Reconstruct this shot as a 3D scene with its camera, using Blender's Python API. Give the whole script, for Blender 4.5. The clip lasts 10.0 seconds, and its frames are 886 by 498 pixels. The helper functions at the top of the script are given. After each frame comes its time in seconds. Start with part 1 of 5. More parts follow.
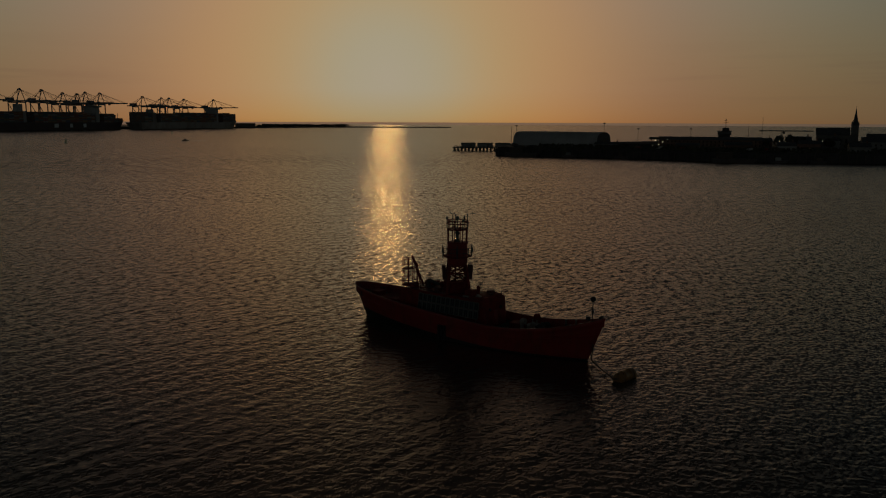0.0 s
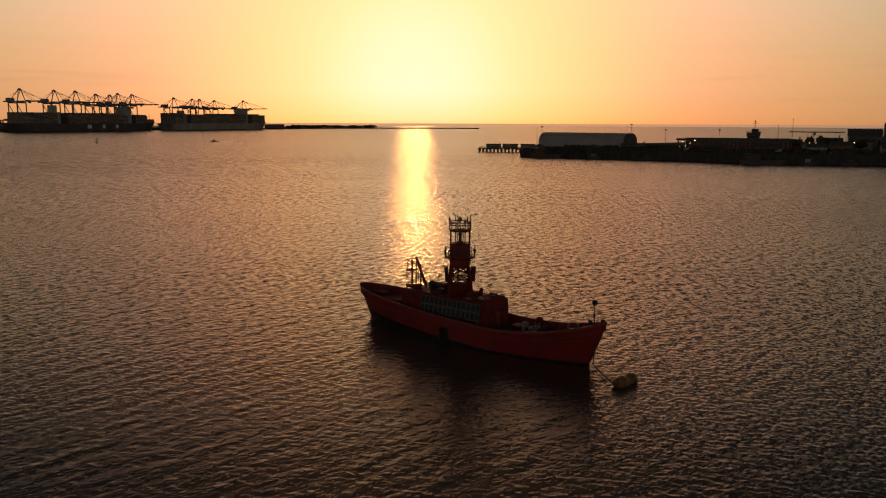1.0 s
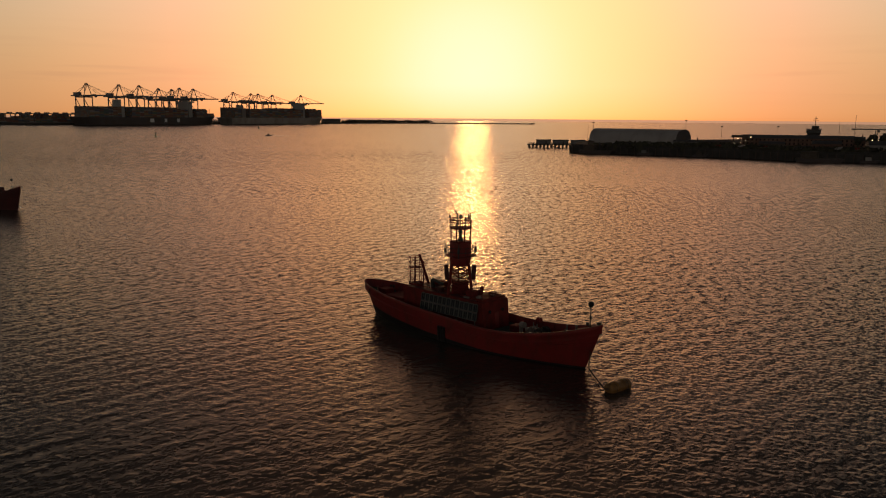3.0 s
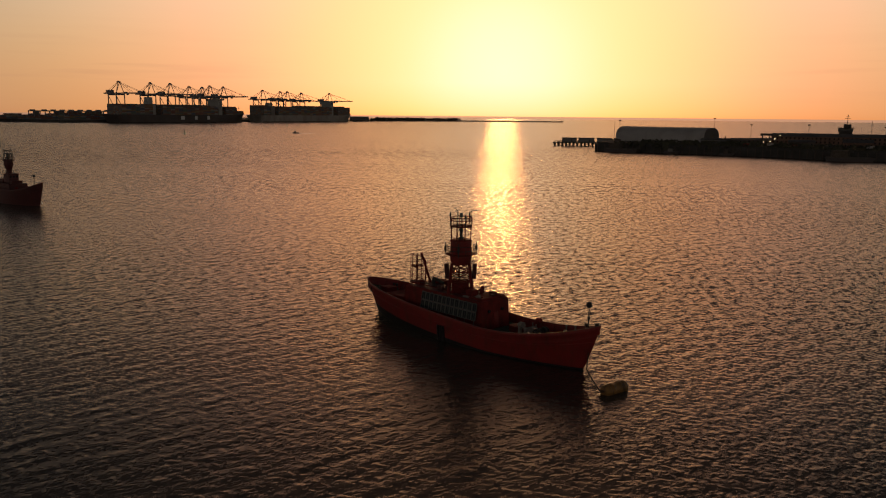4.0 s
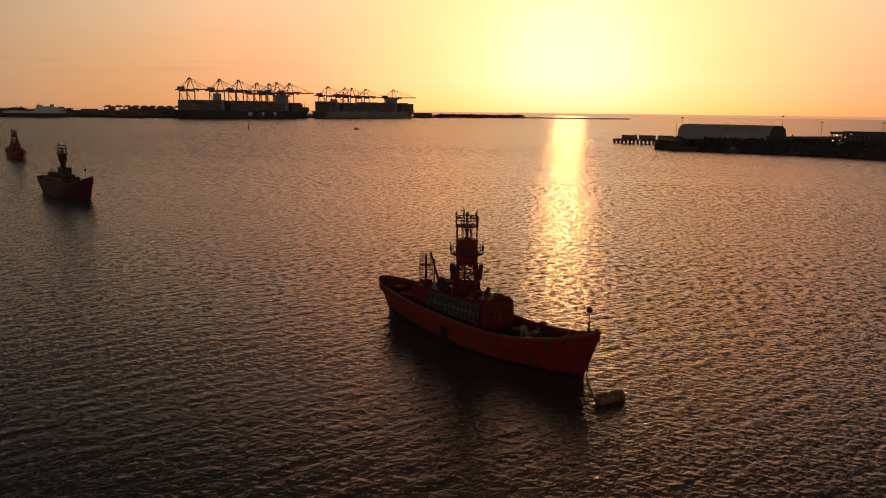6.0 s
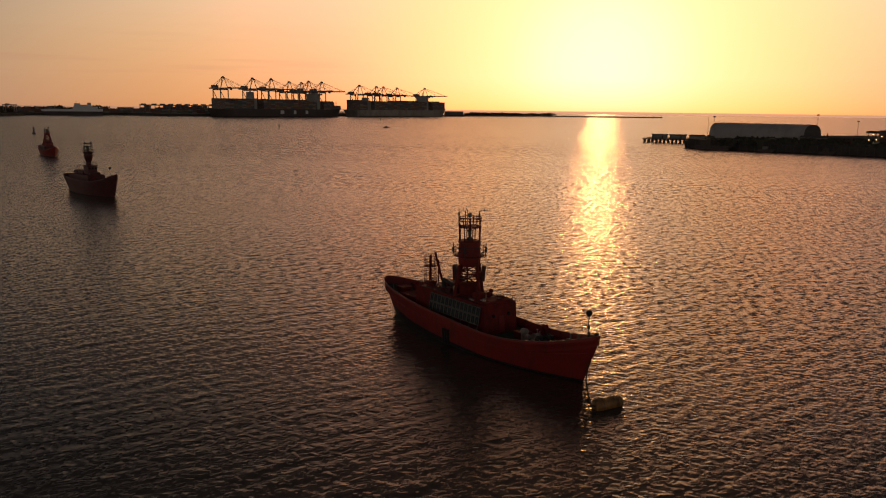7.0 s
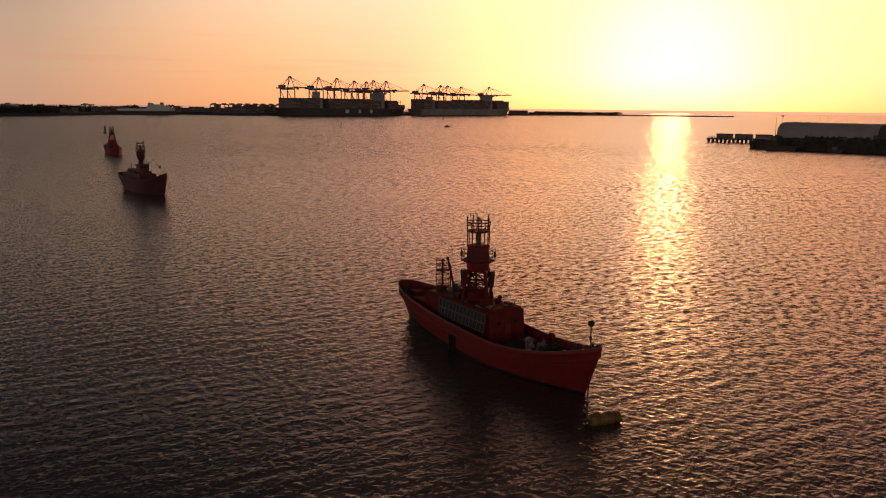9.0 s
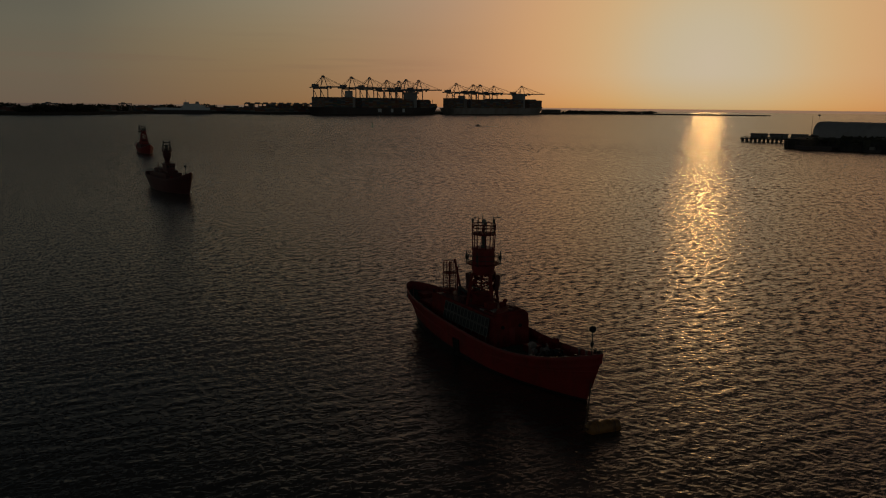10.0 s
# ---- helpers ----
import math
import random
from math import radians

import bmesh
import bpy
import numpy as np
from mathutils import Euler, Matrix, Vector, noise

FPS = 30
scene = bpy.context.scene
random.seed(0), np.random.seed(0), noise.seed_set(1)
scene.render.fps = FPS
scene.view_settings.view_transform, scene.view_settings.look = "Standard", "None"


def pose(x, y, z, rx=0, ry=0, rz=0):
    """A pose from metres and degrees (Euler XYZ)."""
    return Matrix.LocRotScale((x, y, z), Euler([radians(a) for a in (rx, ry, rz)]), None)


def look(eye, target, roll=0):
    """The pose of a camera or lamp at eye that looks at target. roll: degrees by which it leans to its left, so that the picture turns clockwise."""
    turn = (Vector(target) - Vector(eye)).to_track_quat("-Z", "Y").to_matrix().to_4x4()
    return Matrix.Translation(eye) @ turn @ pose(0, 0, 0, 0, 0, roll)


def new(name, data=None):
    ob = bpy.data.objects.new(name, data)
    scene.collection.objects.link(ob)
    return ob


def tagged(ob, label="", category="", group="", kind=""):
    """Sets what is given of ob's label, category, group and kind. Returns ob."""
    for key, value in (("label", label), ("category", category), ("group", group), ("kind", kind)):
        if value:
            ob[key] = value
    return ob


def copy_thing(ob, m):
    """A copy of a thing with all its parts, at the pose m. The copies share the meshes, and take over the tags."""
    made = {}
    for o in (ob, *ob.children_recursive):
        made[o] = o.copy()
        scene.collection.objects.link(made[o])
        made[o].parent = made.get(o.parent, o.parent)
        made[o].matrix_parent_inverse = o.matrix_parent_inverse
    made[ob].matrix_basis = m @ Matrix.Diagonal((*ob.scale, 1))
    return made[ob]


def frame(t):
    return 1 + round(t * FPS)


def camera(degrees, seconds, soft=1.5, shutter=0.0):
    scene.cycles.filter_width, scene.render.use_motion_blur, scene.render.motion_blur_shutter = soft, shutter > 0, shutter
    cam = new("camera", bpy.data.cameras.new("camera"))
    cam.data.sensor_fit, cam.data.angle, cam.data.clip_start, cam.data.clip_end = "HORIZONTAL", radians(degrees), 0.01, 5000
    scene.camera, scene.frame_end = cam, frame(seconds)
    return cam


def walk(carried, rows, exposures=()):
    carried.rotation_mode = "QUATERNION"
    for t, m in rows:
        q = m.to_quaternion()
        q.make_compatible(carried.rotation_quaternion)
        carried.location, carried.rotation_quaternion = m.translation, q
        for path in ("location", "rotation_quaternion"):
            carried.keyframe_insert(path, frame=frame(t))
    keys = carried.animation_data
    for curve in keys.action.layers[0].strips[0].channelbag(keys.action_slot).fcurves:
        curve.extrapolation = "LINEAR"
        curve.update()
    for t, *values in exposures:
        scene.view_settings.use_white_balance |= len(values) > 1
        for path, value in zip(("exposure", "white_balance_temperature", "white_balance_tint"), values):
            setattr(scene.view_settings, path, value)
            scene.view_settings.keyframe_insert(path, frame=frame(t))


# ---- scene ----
cam = camera(57.54, 10.0, soft=1.15)
PATH = [
    (0.0, (0.000, 0.000, 27.709), (0.002, 9.875, 26.132), 0.211),
    (0.5, (1.598, 0.539, 27.640), (1.426, 10.414, 26.072), 0.195),
    (1.0, (3.255, 1.087, 27.606), (2.910, 10.958, 26.041), 0.213),
    (1.5, (4.951, 1.655, 27.624), (4.439, 11.517, 26.049), 0.266),
    (2.0, (6.682, 2.231, 27.649), (5.997, 12.080, 26.056), 0.341),
    (2.5, (8.416, 2.811, 27.642), (7.558, 12.643, 26.032), 0.404),
    (4.0, (13.453, 4.689, 27.582), (12.082, 14.455, 25.928), 0.517),
    (4.5, (15.134, 5.462, 27.583), (13.577, 15.199, 25.917), 0.555),
    (5.0, (16.806, 6.270, 27.607), (15.060, 15.972, 25.928), 0.586),
    (5.5, (18.470, 7.109, 27.649), (16.524, 16.770, 25.958), 0.625),
    (7.0, (23.242, 9.839, 27.848), (20.725, 19.362, 26.122), 0.684),
    (7.5, (24.752, 10.822, 27.928), (22.045, 20.291, 26.194), 0.664),
    (8.0, (26.236, 11.825, 28.008), (23.335, 21.236, 26.272), 0.649),
    (8.5, (27.650, 12.841, 28.104), (24.560, 22.192, 26.364), 0.610),
    (9.0, (29.018, 13.867, 28.219), (25.741, 23.152, 26.472), 0.597),
    (9.5, (30.350, 14.892, 28.349), (26.888, 24.107, 26.591), 0.580),
    (10.0, (31.682, 15.919, 28.492), (28.030, 25.060, 26.729), 0.577),
]
walk(cam, [(t, look(eye, target, roll)) for t, eye, target, roll in PATH],
     exposures=[(0.0, -1.92, 5100, -13), (0.2, -1.45, 5400, -8), (0.4, -0.85, 5450, -14), (0.6, -0.5, 5850, -10), (0.9, -0.2, 6400, 7), (2.5, -0.2, 6400, 9), (5.0, -0.06, 6450, 12), (8.0, 0.17, 6490, 19), (9.4, 0.42, 6480, 25),
                (9.6, 0.02, 6200, 8), (9.8, -0.85, 5700, -4), (10.0, -1.38, 5250, -8)])

# ---- world, sun ----
SUN_AZ, SUN_EL = radians(-3.9), radians(1.7)      # azimuth from +y towards +x


def toward(az, el):
    return Vector((math.sin(az) * math.cos(el), math.cos(az) * math.cos(el), math.sin(el)))


def ramp_node(nt, stops, mode="LINEAR"):
    n = nt.nodes.new("ShaderNodeValToRGB")
    n.color_ramp.interpolation = mode
    el = n.color_ramp.elements
    while len(el) < len(stops):
        el.new(0.5)
    for e, (p, c) in zip(el, stops):
        e.position = p
        e.color = c if len(c) == 4 else (*c, 1)
    return n


def smooth_stops(stops, n=30, width=0.05):
    """The same ramp with rounded bends, as n evenly spaced stops."""
    xs = np.linspace(0, 1, 401)
    p = [q for q, _ in stops]
    cols = np.array([c if len(c) == 4 else (*c, 1) for _, c in stops], float)
    dense = np.stack([np.interp(xs, p, cols[:, k]) for k in range(4)], 1)
    out = []
    for x in np.linspace(0, 1, n):
        w = np.exp(-((xs - x) / width) ** 2) * (np.abs(xs - x) <= min(x, 1 - x) + 1e-9)
        out.append((float(x), tuple(float(v) for v in (dense * w[:, None]).sum(0) / w.sum())))
    return out


def math_node(nt, op, a, b=None, clamp=False):
    n = nt.nodes.new("ShaderNodeMath")
    n.operation, n.use_clamp = op, clamp
    for i, v in enumerate((a, b)):
        if v is None:
            continue
        if isinstance(v, (int, float)):
            n.inputs[i].default_value = v
        else:
            nt.links.new(v, n.inputs[i])
    return n.outputs[0]


def mix_node(nt, fac, a, b, blend="MIX"):
    n = nt.nodes.new("ShaderNodeMix")
    n.data_type, n.blend_type = "RGBA", blend
    for i, v in ((0, fac), (6, a), (7, b)):
        if isinstance(v, (int, float)):
            n.inputs[i].default_value = v
        elif isinstance(v, (tuple, list)):
            n.inputs[i].default_value = (*v[:3], 1)
        else:
            nt.links.new(v, n.inputs[i])
    return n.outputs[2]


def build_world():
    world = bpy.data.worlds.new("sunset_sky")
    scene.world = world
    world.use_nodes = True
    nt = world.node_tree
    nt.nodes.clear()
    out = nt.nodes.new("ShaderNodeOutputWorld")
    bg = nt.nodes.new("ShaderNodeBackground")
    sky = nt.nodes.new("ShaderNodeTexSky")
    sky.sky_type, sky.sun_disc = "NISHITA", False
    sky.sun_elevation, sky.sun_rotation = SUN_EL, SUN_AZ
    sky.dust_density, sky.air_density = 1.0, 1.5
    tc = nt.nodes.new("ShaderNodeTexCoord")
    sep = nt.nodes.new("ShaderNodeSeparateXYZ")
    nt.links.new(tc.outputs["Generated"], sep.inputs[0])
    z = math_node(nt, "ADD", sep.outputs[2], 0.0028)
    up = math_node(nt, "SQRT", math_node(nt, "MAXIMUM", z, 0.0))
    # hazy evening sky: towards the sun and away from it, by height
    front = ramp_node(nt, smooth_stops(SKY_FRONT, 31, 0.03))
    back = ramp_node(nt, SKY_BACK)
    nt.links.new(up, front.inputs[0])
    nt.links.new(up, back.inputs[0])

    def dot(v):
        n = nt.nodes.new("ShaderNodeVectorMath")
        n.operation = "DOT_PRODUCT"
        nt.links.new(tc.outputs["Generated"], n.inputs[0])
        n.inputs[1].default_value = v
        return n.outputs["Value"]

    side = ramp_node(nt, [(0.0, (0, 0, 0)), (0.5, (0.08, 0.08, 0.08)), (0.75, (0.13, 0.13, 0.13)), (0.87, (0.25, 0.25, 0.25)), (0.95, (0.76, 0.76, 0.76)), (1.0, (1, 1, 1))])
    nt.links.new(math_node(nt, "MULTIPLY_ADD", dot(toward(SUN_AZ, 0)), 0.5), side.inputs[0])
    side.inputs[0].links[0].from_node.inputs[2].default_value = 0.5
    # higher up, the bright part of the sky is narrower
    narrow = ramp_node(nt, [(0.0, (0, 0, 0)), (0.7, (0, 0, 0)), (0.854, (0.05, 0.05, 0.05)), (0.933, (0.13, 0.13, 0.13)), (0.97, (0.45, 0.45, 0.45)), (1.0, (1, 1, 1))])
    nt.links.new(side.inputs[0].links[0].from_socket, narrow.inputs[0])
    high = ramp_node(nt, [(0.37, (0, 0, 0)), (0.47, (1, 1, 1))])
    nt.links.new(up, high.inputs[0])
    spread = mix_node(nt, high.outputs[0], side.outputs[0], narrow.outputs[0])
    col = mix_node(nt, spread, back.outputs[0], front.outputs[0])
    # the sun's aureole in the haze
    g = toward(SUN_AZ, radians(GLOW_EL))
    sq = nt.nodes.new("ShaderNodeVectorMath")
    sq.operation = "MULTIPLY"
    nt.links.new(tc.outputs["Generated"], sq.inputs[0])
    sq.inputs[1].default_value = (1, 1, 1 / GLOW_TALL)
    un = nt.nodes.new("ShaderNodeVectorMath")
    un.operation = "NORMALIZE"
    nt.links.new(sq.outputs[0], un.inputs[0])
    dg = nt.nodes.new("ShaderNodeVectorMath")
    dg.operation = "DOT_PRODUCT"
    nt.links.new(un.outputs[0], dg.inputs[0])
    dg.inputs[1].default_value = Vector((g.x, g.y, g.z / GLOW_TALL)).normalized()
    d = dg.outputs["Value"]
    ang = math_node(nt, "DIVIDE", math_node(nt, "ARCCOSINE", math_node(nt, "MINIMUM", d, 1.0)), radians(40))
    glow = ramp_node(nt, smooth_stops(GLOW, 31))
    nt.links.new(ang, glow.inputs[0])
    thin = ramp_node(nt, [(0.0, (1, 1, 1)), (0.44, (1, 1, 1)), (0.56, (0.42, 0.42, 0.42)), (0.7, (0.06, 0.09, 0.09)), (0.9, (0, 0, 0))])
    nt.links.new(up, thin.inputs[0])
    # light from low down has come through more haze
    redden = ramp_node(nt, [(0.0, (0.95, 0.76, 0.48)), (0.1, (1.0, 0.9, 0.7)), (0.2, (1, 1, 1))])
    nt.links.new(up, redden.inputs[0])
    glow_col = mix_node(nt, 1.0, glow.outputs[0], redden.outputs[0], "MULTIPLY")
    col = mix_node(nt, math_node(nt, "MULTIPLY", glow.outputs[1], thin.outputs[0]), col, glow_col)
    # the sky opposite the sun, still lit
    opposite = ramp_node(nt, [(0.0, (2.0, 2.0, 2.0)), (0.35, (1.7, 1.7, 1.7)), (0.62, (1, 1, 1))])
    nt.links.new(side.inputs[0].links[0].from_socket, opposite.inputs[0])
    col = mix_node(nt, 1.0, col, opposite.outputs[0], "MULTIPLY")
    # thin streaks of cloud, low in the sky
    mp = nt.nodes.new("ShaderNodeMapping")
    mp.inputs["Scale"].default_value = (5, 5, 120)
    nt.links.new(tc.outputs["Generated"], mp.inputs[0])
    nz = nt.nodes.new("ShaderNodeTexNoise")
    nz.inputs["Scale"].default_value, nz.inputs["Detail"].default_value = 1.0, 3
    nt.links.new(mp.outputs[0], nz.inputs[0])
    streak = ramp_node(nt, [(0.52, (0, 0, 0)), (0.7, (0.3, 0.3, 0.3))])
    nt.links.new(nz.outputs[0], streak.inputs[0])
    band = ramp_node(nt, [(0.0, (0, 0, 0)), (0.17, (0.3, 0.3, 0.3)), (0.225, (1, 1, 1)), (0.28, (0.3, 0.3, 0.3)), (0.36, (0, 0, 0))])
    nt.links.new(up, band.inputs[0])
    clear = math_node(nt, "SUBTRACT", 1.0, math_node(nt, "MULTIPLY", glow.outputs[1], 1.3, True), True)
    cloud = math_node(nt, "MULTIPLY", math_node(nt, "MULTIPLY", streak.outputs[0], band.outputs[0]), clear)
    col = mix_node(nt, cloud, col, (0.5, 0.24, 0.15))
    # the sea beyond the sheet of water
    low = mix_node(nt, side.outputs[0], (0.16, 0.11, 0.09), (0.72, 0.37, 0.21))
    below = math_node(nt, "LESS_THAN", z, 0.0)
    col = mix_node(nt, below, col, low)
    nsk = nt.nodes.new("ShaderNodeMix")
    nsk.data_type, nsk.blend_type = "RGBA", "ADD"
    nsk.inputs[0].default_value = 0.004
    nt.links.new(col, nsk.inputs[6])
    nt.links.new(sky.outputs[0], nsk.inputs[7])
    nt.links.new(nsk.outputs[2], bg.inputs[0])
    bg.inputs[1].default_value = 1.0
    nt.links.new(bg.outputs[0], out.inputs[0])


SKY_FRONT = [(0.0, (0.84, 0.32, 0.085)), (0.2, (0.94, 0.44, 0.14)), (0.29, (1.0, 0.58, 0.25)), (0.39, (1.06, 0.78, 0.49)),
             (0.45, (1.14, 0.87, 0.7)), (0.52, (0.17, 0.14, 0.13)), (0.62, (0.034, 0.03, 0.029)), (0.84, (0.03, 0.026, 0.025)), (1.0, (0.03, 0.026, 0.025))]
SKY_BACK = [(0.0, (0.3, 0.22, 0.165)), (0.2, (0.28, 0.235, 0.18)), (0.3, (0.21, 0.19, 0.155)), (0.42, (0.05, 0.053, 0.058)), (0.7, (0.025, 0.024, 0.024)), (1.0, (0.025, 0.024, 0.024))]
GLOW_EL, GLOW_TALL = 3.0, 0.98
GLOW = [(0.0, (1.7, 1.14, 0.72, 1.0)), (0.09, (1.65, 1.12, 0.66, 1.0)), (0.17, (1.9, 1.03, 0.44, 0.95)), (0.3, (2.0, 0.88, 0.36, 0.8)),
        (0.5, (1.5, 0.64, 0.36, 0.42)), (0.75, (1.05, 0.56, 0.30, 0.12)), (1.0, (0.95, 0.5, 0.27, 0.0))]
build_world()
sun = new("sun", bpy.data.lights.new("sun", "SUN"))
sun.data.energy, sun.data.angle, sun.data.color = 0.095, radians(2.2), (1.0, 0.43, 0.12)
sun.matrix_world = look((0, 0, 60), Vector((0, 0, 60)) - toward(SUN_AZ, SUN_EL))


# ---- materials ----
def material(name, color, rough=0.6, metal=0.0, vary=0.25, scale=1.0, bump=0.0, bump_scale=20.0, dirt=None, dirt_amount=0.0, dirt_scale=0.4,
             emit=None, emit_strength=0.0, per_object=0.0, spec=0.5):
    m = bpy.data.materials.new(name)
    m.use_nodes = True
    nt = m.node_tree
    b = nt.nodes["Principled BSDF"]
    tc = nt.nodes.new("ShaderNodeTexCoord")
    src = tc.outputs["Object"]
    n1 = nt.nodes.new("ShaderNodeTexNoise")
    n1.inputs["Scale"].default_value, n1.inputs["Detail"].default_value = scale, 5
    nt.links.new(src, n1.inputs[0])
    lo = tuple(c * (1 - vary) for c in color)
    hi = tuple(min(1, c * (1 + vary)) for c in color)
    r = ramp_node(nt, [(0.3, lo), (0.7, hi)])
    nt.links.new(n1.outputs[0], r.inputs[0])
    col = r.outputs[0]
    if dirt:
        n2 = nt.nodes.new("ShaderNodeTexNoise")
        n2.inputs["Scale"].default_value, n2.inputs["Detail"].default_value = dirt_scale, 8
        n2.inputs["Roughness"].default_value = 0.65
        mp = nt.nodes.new("ShaderNodeMapping")
        mp.inputs["Scale"].default_value = (1, 1, 0.35)
        nt.links.new(src, mp.inputs[0])
        nt.links.new(mp.outputs[0], n2.inputs[0])
        rr = ramp_node(nt, [(0.48, (0, 0, 0)), (0.66, (dirt_amount,) * 3)])
        nt.links.new(n2.outputs[0], rr.inputs[0])
        col = mix_node(nt, rr.outputs[0], col, dirt)
    if per_object:
        oi = nt.nodes.new("ShaderNodeObjectInfo")
        k = math_node(nt, "MULTIPLY_ADD", oi.outputs["Random"], 2 * per_object)
        k.node.inputs[2].default_value = 1 - per_object
        hs = nt.nodes.new("ShaderNodeHueSaturation")
        nt.links.new(k, hs.inputs["Value"])
        nt.links.new(col, hs.inputs["Color"])
        col = hs.outputs[0]
    nt.links.new(col, b.inputs["Base Color"])
    b.inputs["Metallic"].default_value = metal
    b.inputs["Specular IOR Level"].default_value = spec
    rv = math_node(nt, "MULTIPLY_ADD", n1.outputs[0], 0.2, True)
    rv.node.inputs[2].default_value = rough - 0.1
    nt.links.new(rv, b.inputs["Roughness"])
    if bump:
        n3 = nt.nodes.new("ShaderNodeTexNoise")
        n3.inputs["Scale"].default_value, n3.inputs["Detail"].default_value = bump_scale, 4
        nt.links.new(src, n3.inputs[0])
        bp = nt.nodes.new("ShaderNodeBump")
        bp.inputs["Strength"].default_value, bp.inputs["Distance"].default_value = 1.0, bump
        nt.links.new(n3.outputs[0], bp.inputs["Height"])
        nt.links.new(bp.outputs[0], b.inputs["Normal"])
    if emit:
        b.inputs["Emission Color"].default_value = (*emit, 1)
        b.inputs["Emission Strength"].default_value = emit_strength
    return m


def water_material():
    m = bpy.data.materials.new("harbour_water")
    m.use_nodes = True
    nt = m.node_tree
    b = nt.nodes["Principled BSDF"]
    b.inputs["Base Color"].default_value = (0.045, 0.036, 0.028, 1)
    b.inputs["IOR"].default_value = 1.333
    tc = nt.nodes.new("ShaderNodeTexCoord")
    # beyond the mesh's own waves the chop becomes roughness
    far = nt.nodes.new("ShaderNodeVectorMath")
    far.operation = "DISTANCE"
    nt.links.new(tc.outputs["Object"], far.inputs[0])
    far.inputs[1].default_value = (12, -6, 0)

    def by_distance(stops, reach=1000.0):
        r = ramp_node(nt, [(d / reach, (v, v, v)) for d, v in stops])
        nt.links.new(math_node(nt, "DIVIDE", far.outputs["Value"], reach, True), r.inputs[0])
        return r.outputs[0]

    nt.links.new(by_distance(WATER_ROUGH), b.inputs["Roughness"])
    # long-crested ripples: the slope of a drawn-out noise across its crests
    tilt = None
    for scale, crest, long, steep, peak, reach in WATER_RIPPLES:
        mp = nt.nodes.new("ShaderNodeMapping")
        mp.vector_type = "TEXTURE"
        mp.inputs["Rotation"].default_value = (0, 0, radians(crest))
        mp.inputs["Scale"].default_value = (long, 1, 1)
        nt.links.new(tc.outputs["Object"], mp.inputs[0])
        sh = nt.nodes.new("ShaderNodeVectorMath")
        nt.links.new(mp.outputs[0], sh.inputs[0])
        sh.inputs[1].default_value = (0, 0.3 / scale, 0)
        heights = []
        for place in (mp.outputs[0], sh.outputs[0]):
            n = nt.nodes.new("ShaderNodeTexNoise")
            n.noise_dimensions = "2D"
            n.inputs["Scale"].default_value, n.inputs["Detail"].default_value = scale, 1
            n.inputs["Distortion"].default_value = 0.25
            nt.links.new(place, n.inputs[0])
            heights.append(n.outputs[0])
        slope = math_node(nt, "SUBTRACT", heights[0], heights[1])
        if peak < 0:        # far waves show their near faces
            slope = math_node(nt, "MINIMUM", slope, 0.008)
        elif peak > 0:      # steep crests here and there
            extra = math_node(nt, "MULTIPLY", math_node(nt, "MAXIMUM", math_node(nt, "SUBTRACT", slope, 0.05), 0.0), float(peak))
            slope = math_node(nt, "ADD", slope, extra)
        slope = math_node(nt, "MULTIPLY", slope, by_distance(reach))
        v = nt.nodes.new("ShaderNodeVectorMath")
        v.operation = "SCALE"
        v.inputs[0].default_value = (-steep * math.sin(radians(crest)), steep * math.cos(radians(crest)), 0)
        nt.links.new(slope, v.inputs["Scale"])
        if tilt is None:
            tilt = v.outputs[0]
        else:
            ad = nt.nodes.new("ShaderNodeVectorMath")
            nt.links.new(tilt, ad.inputs[0])
            nt.links.new(v.outputs[0], ad.inputs[1])
            tilt = ad.outputs[0]
    # farther out, whole groups of waves run together into short dashes
    for across, along, steep, reach in WATER_CHOP:
        mp = nt.nodes.new("ShaderNodeMapping")
        mp.inputs["Rotation"].default_value = (0, 0, radians(-6))
        mp.inputs["Scale"].default_value = (1 / across, 1 / along, 1)
        nt.links.new(tc.outputs["Object"], mp.inputs[0])
        n = nt.nodes.new("ShaderNodeTexNoise")
        n.noise_dimensions = "2D"
        n.inputs["Scale"].default_value, n.inputs["Detail"].default_value = 1.0, 1
        nt.links.new(mp.outputs[0], n.inputs[0])
        slope = math_node(nt, "MULTIPLY", math_node(nt, "SUBTRACT", n.outputs[0], 0.53), by_distance(reach))
        v = nt.nodes.new("ShaderNodeVectorMath")
        v.operation = "SCALE"
        v.inputs[0].default_value = (0.2 * steep, steep, 0)
        nt.links.new(slope, v.inputs["Scale"])
        ad = nt.nodes.new("ShaderNodeVectorMath")
        nt.links.new(tilt, ad.inputs[0])
        nt.links.new(v.outputs[0], ad.inputs[1])
        tilt = ad.outputs[0]
    # calmer and rougher patches
    pn = nt.nodes.new("ShaderNodeTexNoise")
    pn.inputs["Scale"].default_value, pn.inputs["Detail"].default_value = 0.012, 3
    mp = nt.nodes.new("ShaderNodeMapping")
    mp.inputs["Scale"].default_value = (0.35, 1, 1)
    nt.links.new(tc.outputs["Object"], mp.inputs[0])
    nt.links.new(mp.outputs[0], pn.inputs[0])
    pr = ramp_node(nt, [(0.3, (0.7, 0.7, 0.7)), (0.7, (1.1, 1.1, 1.1))])
    nt.links.new(pn.outputs[0], pr.inputs[0])
    sc = nt.nodes.new("ShaderNodeVectorMath")
    sc.operation = "SCALE"
